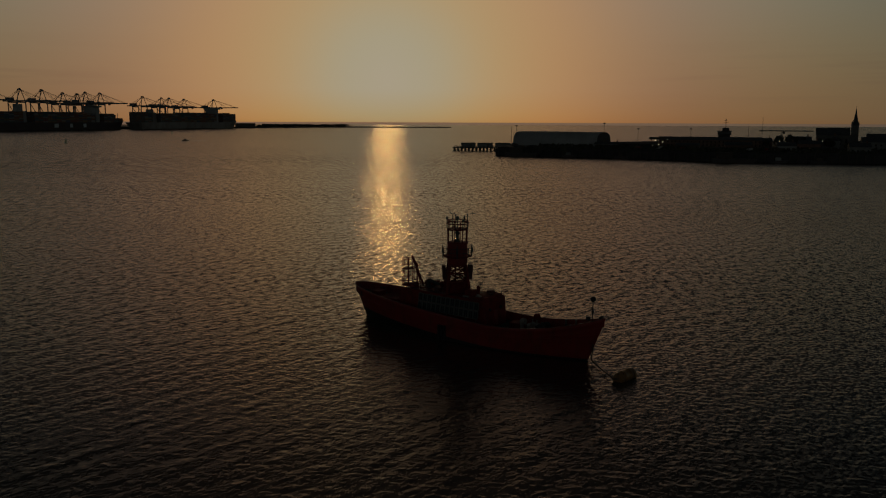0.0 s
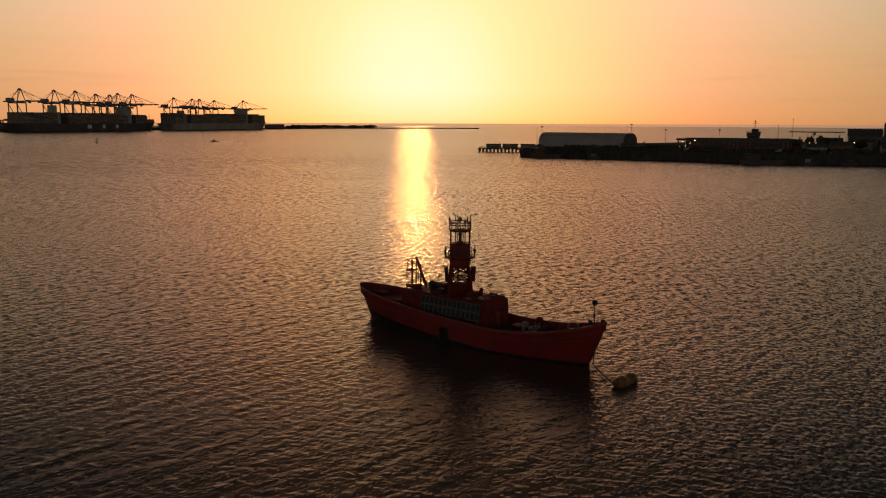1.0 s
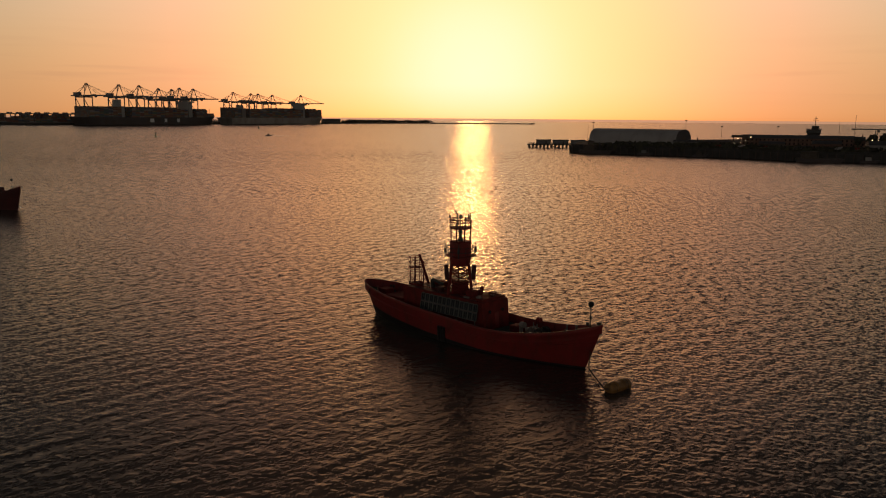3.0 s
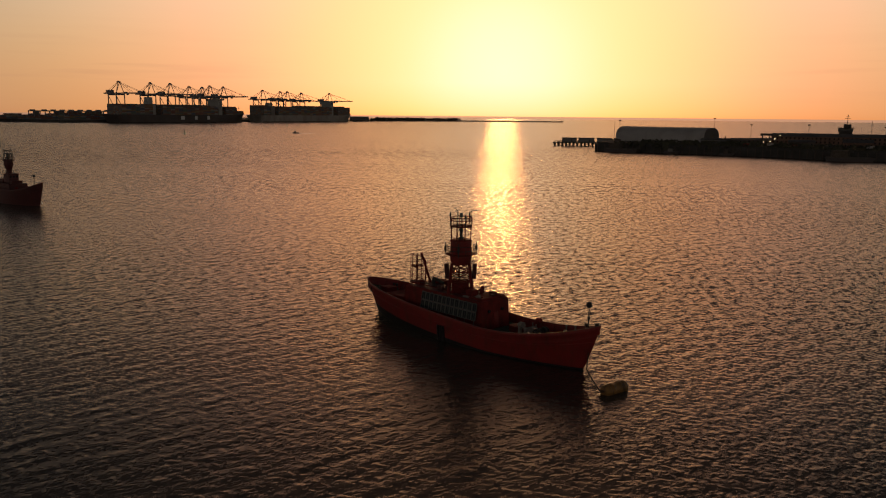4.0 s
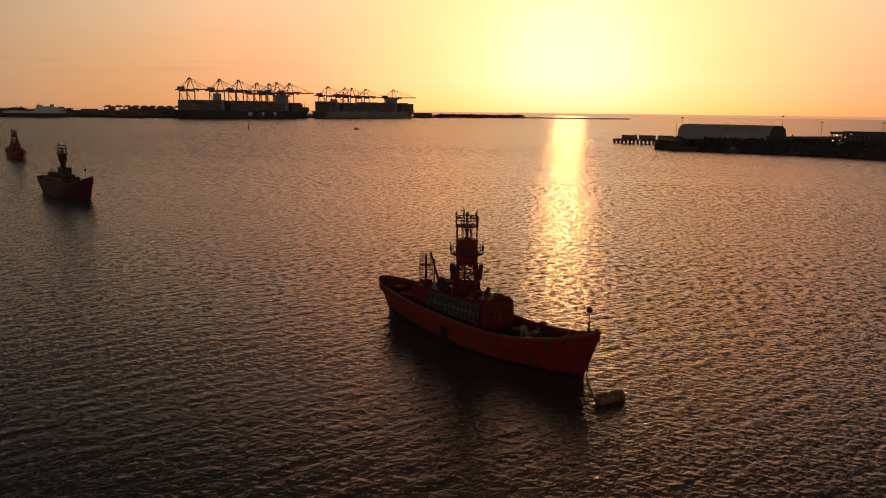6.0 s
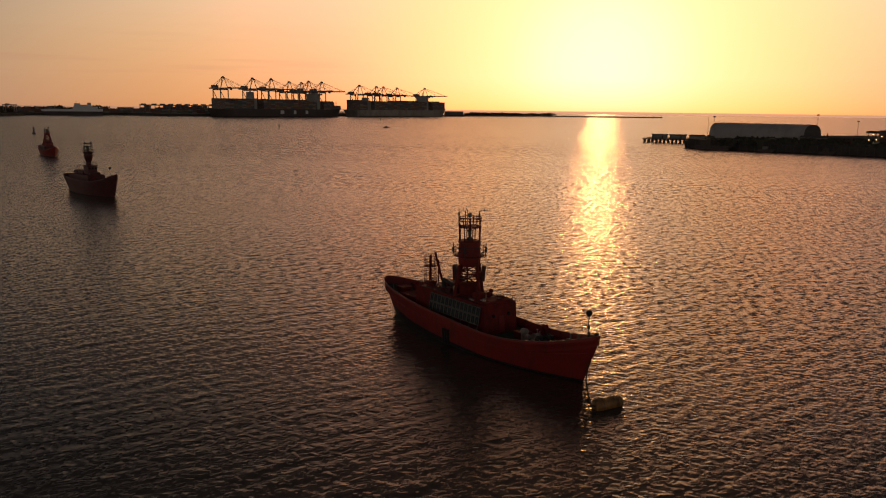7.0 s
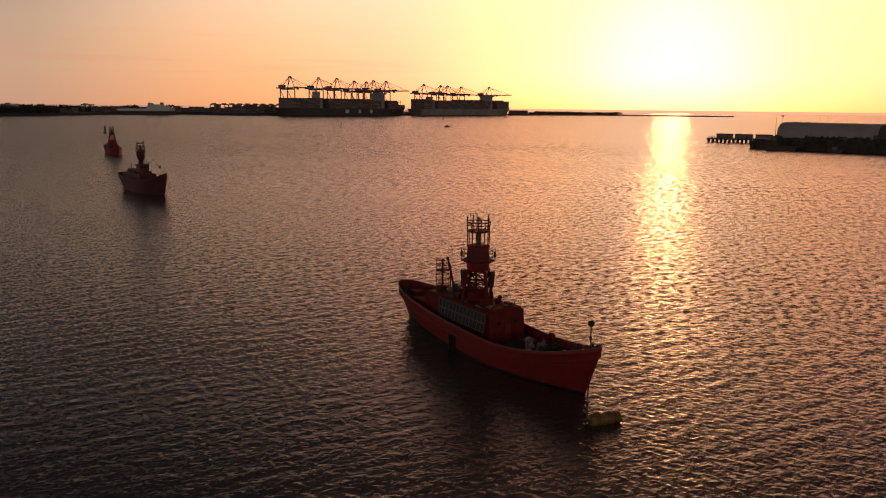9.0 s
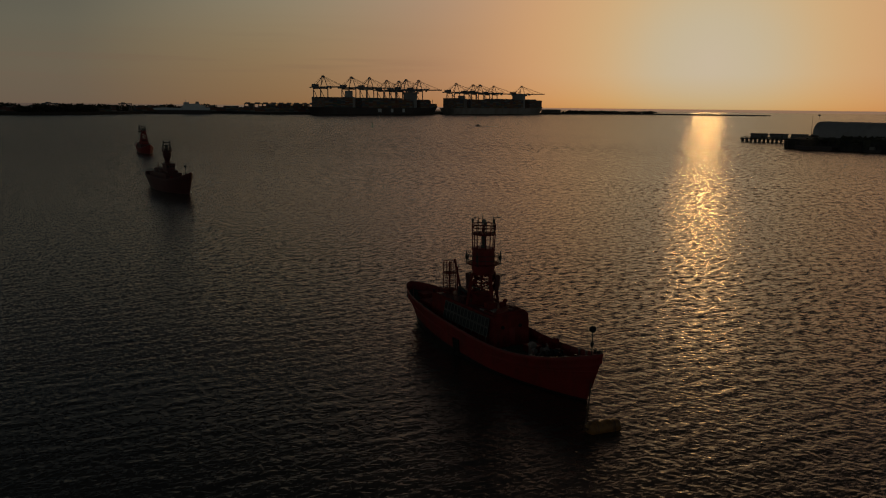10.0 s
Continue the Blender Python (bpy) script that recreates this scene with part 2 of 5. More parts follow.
    nt.links.new(tilt, sc.inputs[0])
    # more wind towards the open side
    sx = nt.nodes.new("ShaderNodeSeparateXYZ")
    nt.links.new(tc.outputs["Object"], sx.inputs[0])
    gust = ramp_node(nt, [((x + 400) / 600, (k, k, k)) for x, k in ((-400, 2.0), (-250, 1.55), (-100, 1.0), (-60, 0.85), (-25, 0.74), (35, 1.12), (75, 0.95), (200, 0.8))])
    along = math_node(nt, "MULTIPLY_ADD", sx.outputs[0], 1 / 600, True)
    along.node.inputs[2].default_value = 400 / 600
    nt.links.new(along, gust.inputs[0])
    nt.links.new(math_node(nt, "MULTIPLY", pr.outputs[0], gust.outputs[0]), sc.inputs["Scale"])
    geo = nt.nodes.new("ShaderNodeNewGeometry")
    ad = nt.nodes.new("ShaderNodeVectorMath")
    nt.links.new(geo.outputs["Normal"], ad.inputs[0])
    nt.links.new(sc.outputs[0], ad.inputs[1])
    nm = nt.nodes.new("ShaderNodeVectorMath")
    nm.operation = "NORMALIZE"
    nt.links.new(ad.outputs[0], nm.inputs[0])
    nt.links.new(nm.outputs[0], b.inputs["Normal"])
    return m


WATER_ROUGH = [(50, 0.22), (110, 0.22), (200, 0.22), (350, 0.23), (600, 0.24), (1000, 0.24)]
# noise scale, direction of the crests in degrees, how long they are, steepness, peaked (1 and more) or leaning (-1), where they show
WATER_RIPPLES = [
    (1.1, 50, 2.4, 0.36, 0, [(60, 0.5), (150, 1.0), (260, 0.9), (400, 0.3)]),
    (1.3, -8, 1.7, 0.28, 1.5, [(60, 0.7), (150, 1.0), (260, 0.9), (380, 0.0)]),
    (1.5, 100, 0.7, 0.9, 0, [(60, 0.4), (150, 1.0), (260, 1.0), (500, 0.5)]),
    (2.6, 36, 2.2, 0.34, 0.8, [(60, 0.7), (130, 1.0), (220, 0.8), (330, 0.0)]),
    (4.2, 64, 1.3, 0.38, 0, [(60, 1.0), (110, 0.8), (180, 0.0)]),
    (1.1, 97, 0.5, 1.1, 0, [(130, 0.0), (260, 0.8), (420, 1.0), (700, 1.0), (1000, 0.7)]),
    (0.3, 12, 2.4, 0.8, -1, [(240, 0.0), (450, 0.7), (700, 0.8), (1000, 0.7)]),
    (0.35, 100, 0.5, 0.85, 0, [(300, 0.0), (500, 0.8), (1000, 1.0)]),
]
# far chop: size across and along the view, steepness, where it shows
WATER_CHOP = [
    (1.2, 2.0, 0.46, [(90, 0.0), (150, 0.8), (250, 0.8), (360, 0.0)]),
    (1.7, 4.2, 0.45, [(200, 0.0), (310, 0.9), (460, 0.6), (650, 0.0)]),
    (2.8, 11.0, 0.34, [(380, 0.0), (560, 1.0), (900, 0.5), (1000, 0.4)]),
]
M = {}
M["water"] = water_material()
M["red"] = material("red_ship_paint", (0.28, 0.021, 0.017), 0.55, vary=0.18, scale=0.5, bump=0.004, bump_scale=6, dirt=(0.10, 0.028, 0.015), dirt_amount=0.55, dirt_scale=0.8)
M["red_dark"] = material("dark_red_paint", (0.1, 0.02, 0.018), 0.5, vary=0.2, scale=0.6, dirt=(0.06, 0.022, 0.018), dirt_amount=0.6, dirt_scale=0.6)
M["red_dull"] = material("faded_red_paint", (0.2, 0.024, 0.019), 0.7, spec=0.2, vary=0.25, scale=1.2, dirt=(0.08, 0.03, 0.02), dirt_amount=0.6, dirt_scale=1.3)
M["deck"] = material("green_deck_paint", (0.045, 0.06, 0.045), 0.85, spec=0.15, vary=0.35, scale=1.5, dirt=(0.10, 0.06, 0.04), dirt_amount=0.6, dirt_scale=0.7)
M["boot"] = material("black_boot_top", (0.018, 0.014, 0.013), 0.5, vary=0.3, scale=1)
M["white"] = material("white_paint", (0.27, 0.23, 0.2), 0.5, vary=0.08, scale=0.8, dirt=(0.35, 0.27, 0.2), dirt_amount=0.5, dirt_scale=0.9)
# rail highlight put into a paler red; a post and rope coil share it
M["rim"] = material("pale_rail_glint", (0.22, 0.09, 0.065), 0.45, vary=0.3, scale=2)
M["panel"] = material("solar_cells", (0.014, 0.018, 0.022), 0.5, spec=0.25, vary=0.3, scale=3, per_object=0.3)
M["alu"] = material("aluminium_frame", (0.13, 0.127, 0.112), 0.55, metal=0.1, vary=0.12, scale=4)
M["steel"] = material("dark_steel", (0.06, 0.055, 0.05), 0.5, metal=0.3, vary=0.3, scale=3)
M["black"] = material("black_rubber", (0.012, 0.011, 0.011), 0.8, vary=0.3, scale=3)
M["glass"] = material("dark_window_glass", (0.02, 0.022, 0.025), 0.12, vary=0.1, scale=2)
M["lens"] = material("lantern_lens", (0.1, 0.1, 0.085), 0.1, vary=0.1, scale=2)
M["yellow"] = material("yellow_buoy_paint", (0.3, 0.14, 0.03), 0.4, vary=0.2, scale=2, dirt=(0.05, 0.03, 0.015), dirt_amount=0.7, dirt_scale=1.8)
M["chain"] = material("rusty_chain", (0.10, 0.06, 0.04), 0.7, vary=0.4, scale=8)
M["green"] = material("green_buoy_paint", (0.02, 0.10, 0.045), 0.5, vary=0.2, scale=2)


# ---- shape helpers ----
def box(bm, c, s, rz=0.0, rx=0.0, ry=0.0, bevel=0.0):
    m = pose(*c, rx, ry, rz) @ Matrix.Diagonal((*s, 1))
    v = bmesh.ops.create_cube(bm, size=1, matrix=m)["verts"]
    if bevel:
        e = {e for q in v for e in q.link_edges}
        bmesh.ops.bevel(bm, geom=list(e), offset=bevel, segments=1, affect="EDGES")
    return v


def tube(bm, a, b, r, seg=6, r2=None, caps=True):
    a, b = Vector(a), Vector(b)
    d = b - a
    if d.length < 1e-6:
        return
    m = Matrix.Translation((a + b) / 2) @ d.to_track_quat("Z", "Y").to_matrix().to_4x4()
    bmesh.ops.create_cone(bm, cap_ends=caps, segments=seg, radius1=r, radius2=r if r2 is None else r2, depth=d.length, matrix=m)


def path_tube(bm, pts, r, seg=6):
    """One bent tube through all the points."""
    pts = [Vector(p) for p in pts]
    rows = []
    for i, p in enumerate(pts):
        d = (pts[min(i + 1, len(pts) - 1)] - pts[max(i - 1, 0)]).normalized()
        a = d.cross(Vector((0, 0, 1)))
        a = a.normalized() if a.length > 1e-4 else Vector((1, 0, 0))
        b = a.cross(d)
        rows.append([bm.verts.new(p + r * (math.cos(2 * math.pi * k / seg) * a + math.sin(2 * math.pi * k / seg) * b)) for k in range(seg)])
    for r0, r1 in zip(rows, rows[1:]):
        for k in range(seg):
            bm.faces.new((r0[k], r0[(k + 1) % seg], r1[(k + 1) % seg], r1[k]))
    bm.faces.new(rows[0])
    bm.faces.new(rows[-1][::-1])
    bmesh.ops.recalc_face_normals(bm, faces=bm.faces)


def ring(bm, c, radius, r, seg=20, side=5):
    pts = [Vector(c) + Vector((math.cos(a) * radius, math.sin(a) * radius, 0)) for a in (2 * math.pi * i / seg for i in range(seg))]
    for p, q in zip(pts, pts[1:] + pts[:1]):
        tube(bm, p, q, r, side, caps=False)


def ball(bm, c, r, sub=2, squash=(1, 1, 1)):
    bmesh.ops.create_icosphere(bm, subdivisions=sub, radius=1, matrix=Matrix.Translation(c) @ Matrix.Diagonal((r * squash[0], r * squash[1], r * squash[2], 1)))


def lathe(bm, c, profile, seg=20):
    rows = []
    for r, z in profile:
        rows.append([bm.verts.new((c[0] + r * math.cos(2 * math.pi * i / seg), c[1] + r * math.sin(2 * math.pi * i / seg), c[2] + z)) for i in range(seg)])
    for a, b in zip(rows, rows[1:]):
        for i in range(seg):
            j = (i + 1) % seg
            bm.faces.new((a[i], a[j], b[j], b[i]))
    for row, flip in ((rows[0], True), (rows[-1], False)):
        bm.faces.new(row[::-1] if flip else row)


def prism(bm, outline, axis_a, axis_b):
    """A closed outline of points, swept from the offset axis_a to axis_b."""
    a = [bm.verts.new(Vector(p) + Vector(axis_a)) for p in outline]
    b = [bm.verts.new(Vector(p) + Vector(axis_b)) for p in outline]
    n = len(a)
    bm.faces.new(a[::-1])
    bm.faces.new(b)
    for i in range(n):
        j = (i + 1) % n
        bm.faces.new((a[i], a[j], b[j], b[i]))
    bmesh.ops.recalc_face_normals(bm, faces=bm.faces)


def part(name, bm, mat, parent=None, label="", smooth=False):
    me = bpy.data.meshes.new(name)
    bm.to_mesh(me)
    bm.free()
    mats = mat if isinstance(mat, (list, tuple)) else [mat]
    for k in mats:
        me.materials.append(M[k])
    if smooth:
        for p in me.polygons:
            p.use_smooth = True
    ob = new(name, me)
    if parent is not None:
        ob.parent = parent
    if label:
        ob["label"] = label
    return ob


def thing(name, m, label, category, group="", kind=""):
    ob = new(name)
    ob.matrix_world = m
    ob.empty_display_size = 0.5
    return tagged(ob, label, category, group, kind)


def shared(name, me, parent, m):
    ob = new(name, me)
    ob.parent = parent
    ob.matrix_local = m
    return ob


B = bmesh.new


# ---- water ----
def wave_height(x, y, cell, seed=4):
    rng = np.random.RandomState(seed)
    h = np.zeros_like(x)
    for k in range(110):
        if k < 50:      # wind waves, with long crests
            lam = 1.5 * (4.2 / 1.5) ** rng.rand()
            ang = radians(141) + rng.normal() * radians(17)
            slope = 0.0062 * WAVE
        else:           # shorter chop
            lam = 0.45 * (1.5 / 0.45) ** rng.rand()
            ang = radians(141) + rng.normal() * radians(34)
            slope = 0.005 * WAVE
        ph = rng.rand() * 2 * math.pi
        amp = slope * lam / (2 * math.pi)
        fade = np.clip((lam / cell - 1.8) / 1.6, 0, 1)
        arg = 2 * math.pi / lam * (x * math.cos(ang) + y * math.sin(ang)) + ph
        h += amp * fade * (np.sin(arg) - 0.22 * np.cos(2 * arg))
    # gusts: patches of livelier and quieter water
    g = 1 + 0.25 * np.sin(x * 0.031 + 1.3 + 2 * np.sin(y * 0.013)) * np.sin(y * 0.027 + 0.6)
    near = np.clip((np.hypot(x - 12, y + 6) - 50) / 45, 0, 1)      # waves flattened close in, to darken that water
    t = np.clip((x + 25) / 60, 0, 1)                                # more wind towards the open side
    return h * g * (0.55 + 0.45 * near) * (0.78 + 0.4 * t * t * (3 - 2 * t))


WAVE = 0.85


def build_water():
    cx, cy = 12.0, -6.0
    fine = np.radians(np.arange(-48, 58, 0.1))           # angles from +y towards -x
    rest = np.radians(np.arange(58, 312, 4.0))
    ang = np.concatenate([fine, rest])
    rad = [0.0]
    r = 6.0
    while r < 4990:
        rad.append(r)
        if r < 48:
            r += 4.0
        elif r < 240:
            r *= 1.0021
        elif r < 420:
            r *= 1.004
        else:
            r *= 1.05
    rad = np.array(rad[1:] + [4990.0])
    nr, na = len(rad), len(ang)
    RR, AA = np.meshgrid(rad, ang, indexing="ij")
    X, Y = cx - RR * np.sin(AA), cy + RR * np.cos(AA)
    cell = RR * np.where(RR < 240, 0.0021, 0.004)
    ok = (RR < 420) & (AA < radians(58)) & (AA > radians(-48)) & (RR > 48)
    Z = np.where(ok, wave_height(X, Y, cell), 0.0)
    co = np.stack([X, Y, Z], -1).reshape(-1, 3)
    co = np.vstack([co, [[cx, cy, 0]]])
    i, j = np.meshgrid(np.arange(nr - 1), np.arange(na), indexing="ij")
    j2 = (j + 1) % na
    quads = np.stack([i * na + j, i * na + j2, (i + 1) * na + j2, (i + 1) * na + j], -1).reshape(-1, 4)[:, ::-1]
    tris = np.stack([np.full(na, nr * na), np.arange(na), (np.arange(na) + 1) % na], -1)[:, ::-1]
    me = bpy.data.meshes.new("water")
    loops = np.concatenate([quads.ravel(), tris.ravel()])
    starts = np.concatenate([np.arange(len(quads)) * 4, len(quads) * 4 + np.arange(len(tris)) * 3])
    me.vertices.add(len(co))
    me.vertices.foreach_set("co", co.ravel())
    me.loops.add(len(loops))
    me.loops.foreach_set("vertex_index", loops.astype(np.int32))
    me.polygons.add(len(starts))
    me.polygons.foreach_set("loop_start", starts.astype(np.int32))
    me.polygons.foreach_set("use_smooth", np.ones(len(starts), bool))
    me.update(calc_edges=True)
    me.validate()
    if me.polygons[0].normal.z < 0:
        me.flip_normals()
    me.materials.append(M["water"])
    tagged(new("water", me), "dark rippled harbour water at sunset", "water", kind="structure")


build_water()


# ---- lightships ----
def sheer(u):
    """Height of the bulwark's top along a lightship, u metres ahead of midships."""
    return 3.0 + SHEER[2] + SHEER[0] * 2.4 * max(0, (u - 6) / 14) ** 2 + SHEER[1] * 0.3 * max(0, (6 - u) / 7) ** 1.26


SHEER = [1.0, 1.0, 0.0]      # rise forward, rise aft, height added


KEEL = [-0.9]        # depth of the hull's lower edge


def half_beam(a, h):
    """Half the breadth, a from -1 (stern) to 1 (bow), h from 0 (keel side) to 1 (bulwark)."""
    full = 3.55 + 0.35 * h
    if a > 0:
        x = max(0.0, (a - 0.05) / 0.95)
        return full * max(0.0, 1 - x ** (1.75 + 0.75 * h)) ** (0.95 - 0.15 * h) + 0.03
    x = max(0.0, (-a - 0.1) / 0.9)
    return full * max(0.0, 1 - x ** (1.5 + 1.0 * h)) ** (0.95 - 0.33 * h) + 0.03


def hull_point(a, h, inset=0.0):
    bow, stern = 17.4 + 2.6 * h ** 1.0, -17.3 - 2.7 * h ** 0.8
    u = bow * a if a > 0 else -stern * a
    u = u - (inset if a > 0.97 else -inset if a < -0.97 else 0)
    top = sheer(bow * a if a > 0 else -stern * a)
    z = KEEL[0] + (top - KEEL[0]) * h
    return u, max(0.0, half_beam(a, h) - inset), z


def lightship_hull(ship, drop=1.05, paint="red"):
    n = 44
    stations = [math.sin((k / n - 0.5) * math.pi) * 0.55 + (k / n * 2 - 1) * 0.45 for k in range(n + 1)]
    levels = [0, -1, None, 0.45, 0.58, 0.7, 0.85, 0.93, 1.0]

    def paint_line(a):
        """The black boot top climbs a little towards the stern."""
        u = 18 * a
        return (0.22 + 0.05 * max(0, 6 - u) + 0.9 - 0.8 * (-0.9 - KEEL[0])) / (sheer(u) + 0.9)
    bm = B()
    grid = []
    for s in (-1, 1):
        g = [[bm.verts.new((p[0], s * p[1], p[2])) for p in (hull_point(a, paint_line(a) if h is None else 0.6 * paint_line(a) if h < 0 else h) for a in stations)] for h in levels]
        grid.append(g)
        for k, (r0, r1) in enumerate(zip(g, g[1:])):
            for i in range(n):
                q = (r0[i], r0[i + 1], r1[i + 1], r1[i])
                f = bm.faces.new(q if s < 0 else q[::-1])
                f.material_index = 1 if k < 2 else 0
        # inside of the bulwark and its top
        inner = [[], []]
        for a in stations:
            u, b, z = hull_point(a, 1.0, 0.14)
            inner[0].append(bm.verts.new((u, s * b, z)))
            inner[1].append(bm.verts.new((u, s * b, z - drop)))
        for r0, r1 in ((g[-1], inner[0]), (inner[0], inner[1])):
            for i in range(n):
                q = (r0[i], r0[i + 1], r1[i + 1], r1[i])
                bm.faces.new(q if s < 0 else q[::-1])
    for e in (0, n):
        for k in range(len(levels) - 1):
            q = (grid[0][k][e], grid[0][k + 1][e], grid[1][k + 1][e], grid[1][k][e])
            f = bm.faces.new(q if e == 0 else q[::-1])
            f.material_index = 1 if k < 2 else 0
    bmesh.ops.recalc_face_normals(bm, faces=bm.faces)
    ob = part("hull", bm, [paint, "boot"], ship, "red painted steel hull with a black boot top", smooth=True)
    # deck, with camber
    bm = B()
    rows = []
    for a in stations:
        u, b, z = hull_point(a, 1.0, 0.13)
        rows.append([bm.verts.new((u, b * y, z - drop + 0.10 * (1 - y * y))) for y in (-1, -0.5, 0, 0.5, 1)])
    for r0, r1 in zip(rows, rows[1:]):
        for i in range(4):
            bm.faces.new((r0[i], r0[i + 1], r1[i + 1], r1[i]))
    bmesh.ops.recalc_face_normals(bm, faces=bm.faces)
    part("deck", bm, "deck", ship, "dark green painted deck", smooth=True)
    # rail on the bulwark, painted paler as a highlight along its edge
    for s in (-1, 1):
        bm = B()
        pts = []
        for a in stations:
            u, b, z = hull_point(a, 1.0, 0.05)
            pts.append(Vector((u, s * b, z + 0.03)))
        path_tube(bm, pts, 0.045, 6)
        part("bulwark_rail", bm, "rim" if paint == "red" else paint, ship, "bulwark rail with its highlight painted in")
        # rubbing strake
        bm = B()
        path_tube(bm, [(p[0], s * (p[1] + 0.02), p[2]) for p in (hull_point(a, 0.72) for a in stations)], 0.06, 5)
        part("rubbing_strake", bm, paint, ship)
        # stanchions inside the bulwark
        for k in range(2, n - 1, 2):
            bm = B()
            u, b, z = hull_point(stations[k], 1.0, 0.16)
            tube(bm, (u, s * b, z - 0.02), (u, s * max(0, b - 0.35), z - drop + 0.05), 0.035, 4)
            part("bulwark_stay", bm, "red_dull", ship)


def deck_z(u):
    return sheer(u) - 1.05 + 0.05


def handrail(name, parent, pts, height=1.0, step=1.6, mat="steel", mid=True, r=0.03):
    bm = B()
    for p, q in zip(pts, pts[1:]):
        p, q = Vector(p), Vector(q)
        n = max(1, round((q - p).length / step))
        for k in range(n + 1):
            c = p.lerp(q, k / n)
            tube(bm, c, c + Vector((0, 0, height)), r, 4)
        for h in ((height, height * 0.5) if mid else (height,)):
            tube(bm, p + Vector((0, 0, h)), q + Vector((0, 0, h)), r * 0.9, 4)
    return part(name, bm, mat, parent)


def ball_mast(ship, u, height=3.2, r=0.55, z=None):
    z = sheer(u) - 0.4 if z is None else z
    bm = B()
    tube(bm, (u, 0, z - 0.7), (u, 0, z + height), 0.06, 6)
    tube(bm, (u, 0, z + 1.2), (u, 0, z + 1.55), 0.16, 8)
    mast = part("signal_mast", bm, "steel", ship, "thin steel mast at the bow")
    bm = B()
    ball(bm, (u, 0, z + height), r, 2)
    part("day_ball", bm, "black", mast, "black ball on the mast")


def windlass(ship, u, z):
    bm = B()
    for s in (-1, 1):
        lathe_on_side(bm, (u, s * 0.55, z + 0.65), 0.42, 0.35)
        box(bm, (u, s * 0.95, z + 0.4), (0.7, 0.14, 0.85), bevel=0.03)
    tube(bm, (u, -1.3, z + 0.65), (u, 1.3, z + 0.65), 0.12, 8)
    box(bm, (u - 0.7, 0, z + 0.35), (0.6, 0.9, 0.7), bevel=0.05)
    part("windlass", bm, "steel", ship, "grey steel anchor windlass")


def lathe_on_side(bm, c, r, w):
    tube(bm, (c[0], c[1] - w / 2, c[2]), (c[0], c[1] + w / 2, c[2]), r, 14)
    for k in (-1, 1):
        tube(bm, (c[0], c[1] + k * w / 2, c[2]), (c[0], c[1] + k * (w / 2 + 0.06), c[2]), r * 1.25, 14)


def vent(ship, u, v, z, h=1.1, r=0.2, mat="white", label="pale cowl ventilator"):
    bm = B()
    tube(bm, (u, v, z), (u, v, z + h), r, 10)
    ball(bm, (u + 0.08, v, z + h), r * 1.55, 2)
    tube(bm, (u + 0.1, v, z + h), (u + 0.1 + r * 1.7, v, z + h + 0.02), r * 1.3, 10, r * 1.55)
    part("ventilator", bm, mat, ship, label)


def bollard(ship, u, v, z):
    bm = B()
    box(bm, (u, v, z + 0.05), (0.95, 0.34, 0.1))
    for k in (-0.28, 0.28):
        lathe(bm, (u + k, v, z + 0.08), [(0.13, 0), (0.13, 0.42), (0.18, 0.46), (0.18, 0.52)], 10)
    part("bollard", bm, "steel", ship)


def hatch(ship, u, v, z, s=(1.4, 1.2, 0.5)):
    bm = B()
    box(bm, (u, v, z + s[2] / 2), s, bevel=0.04)
    box(bm, (u, v, z + s[2] + 0.05), (s[0] + 0.14, s[1] + 0.14, 0.1), bevel=0.03)
    part("hatch", bm, "red_dull", ship, "red deck hatch")


def lattice(bm, base, top, zs, r, brace):
    """Four corner legs from a square of half side base to one of half side top, with rings and crossed braces; zs are the heights."""
    def corner(k, z):
        t = (z - zs[0]) / (zs[-1] - zs[0])
        w = base + (top - base) * t
        sx, sy = ((1, 1), (-1, 1), (-1, -1), (1, -1))[k % 4]
        return Vector((sx * w, sy * w, z))
    for k in range(4):
        for a, b in zip(zs, zs[1:]):
            tube(bm, corner(k, a), corner(k, b), r, 6)
            tube(bm, corner(k, a), corner(k + 1, b), brace, 4)
            tube(bm, corner(k + 1, a), corner(k, b), brace, 4)
            tube(bm, corner(k, b), corner(k + 1, b), brace * 1.2, 4)


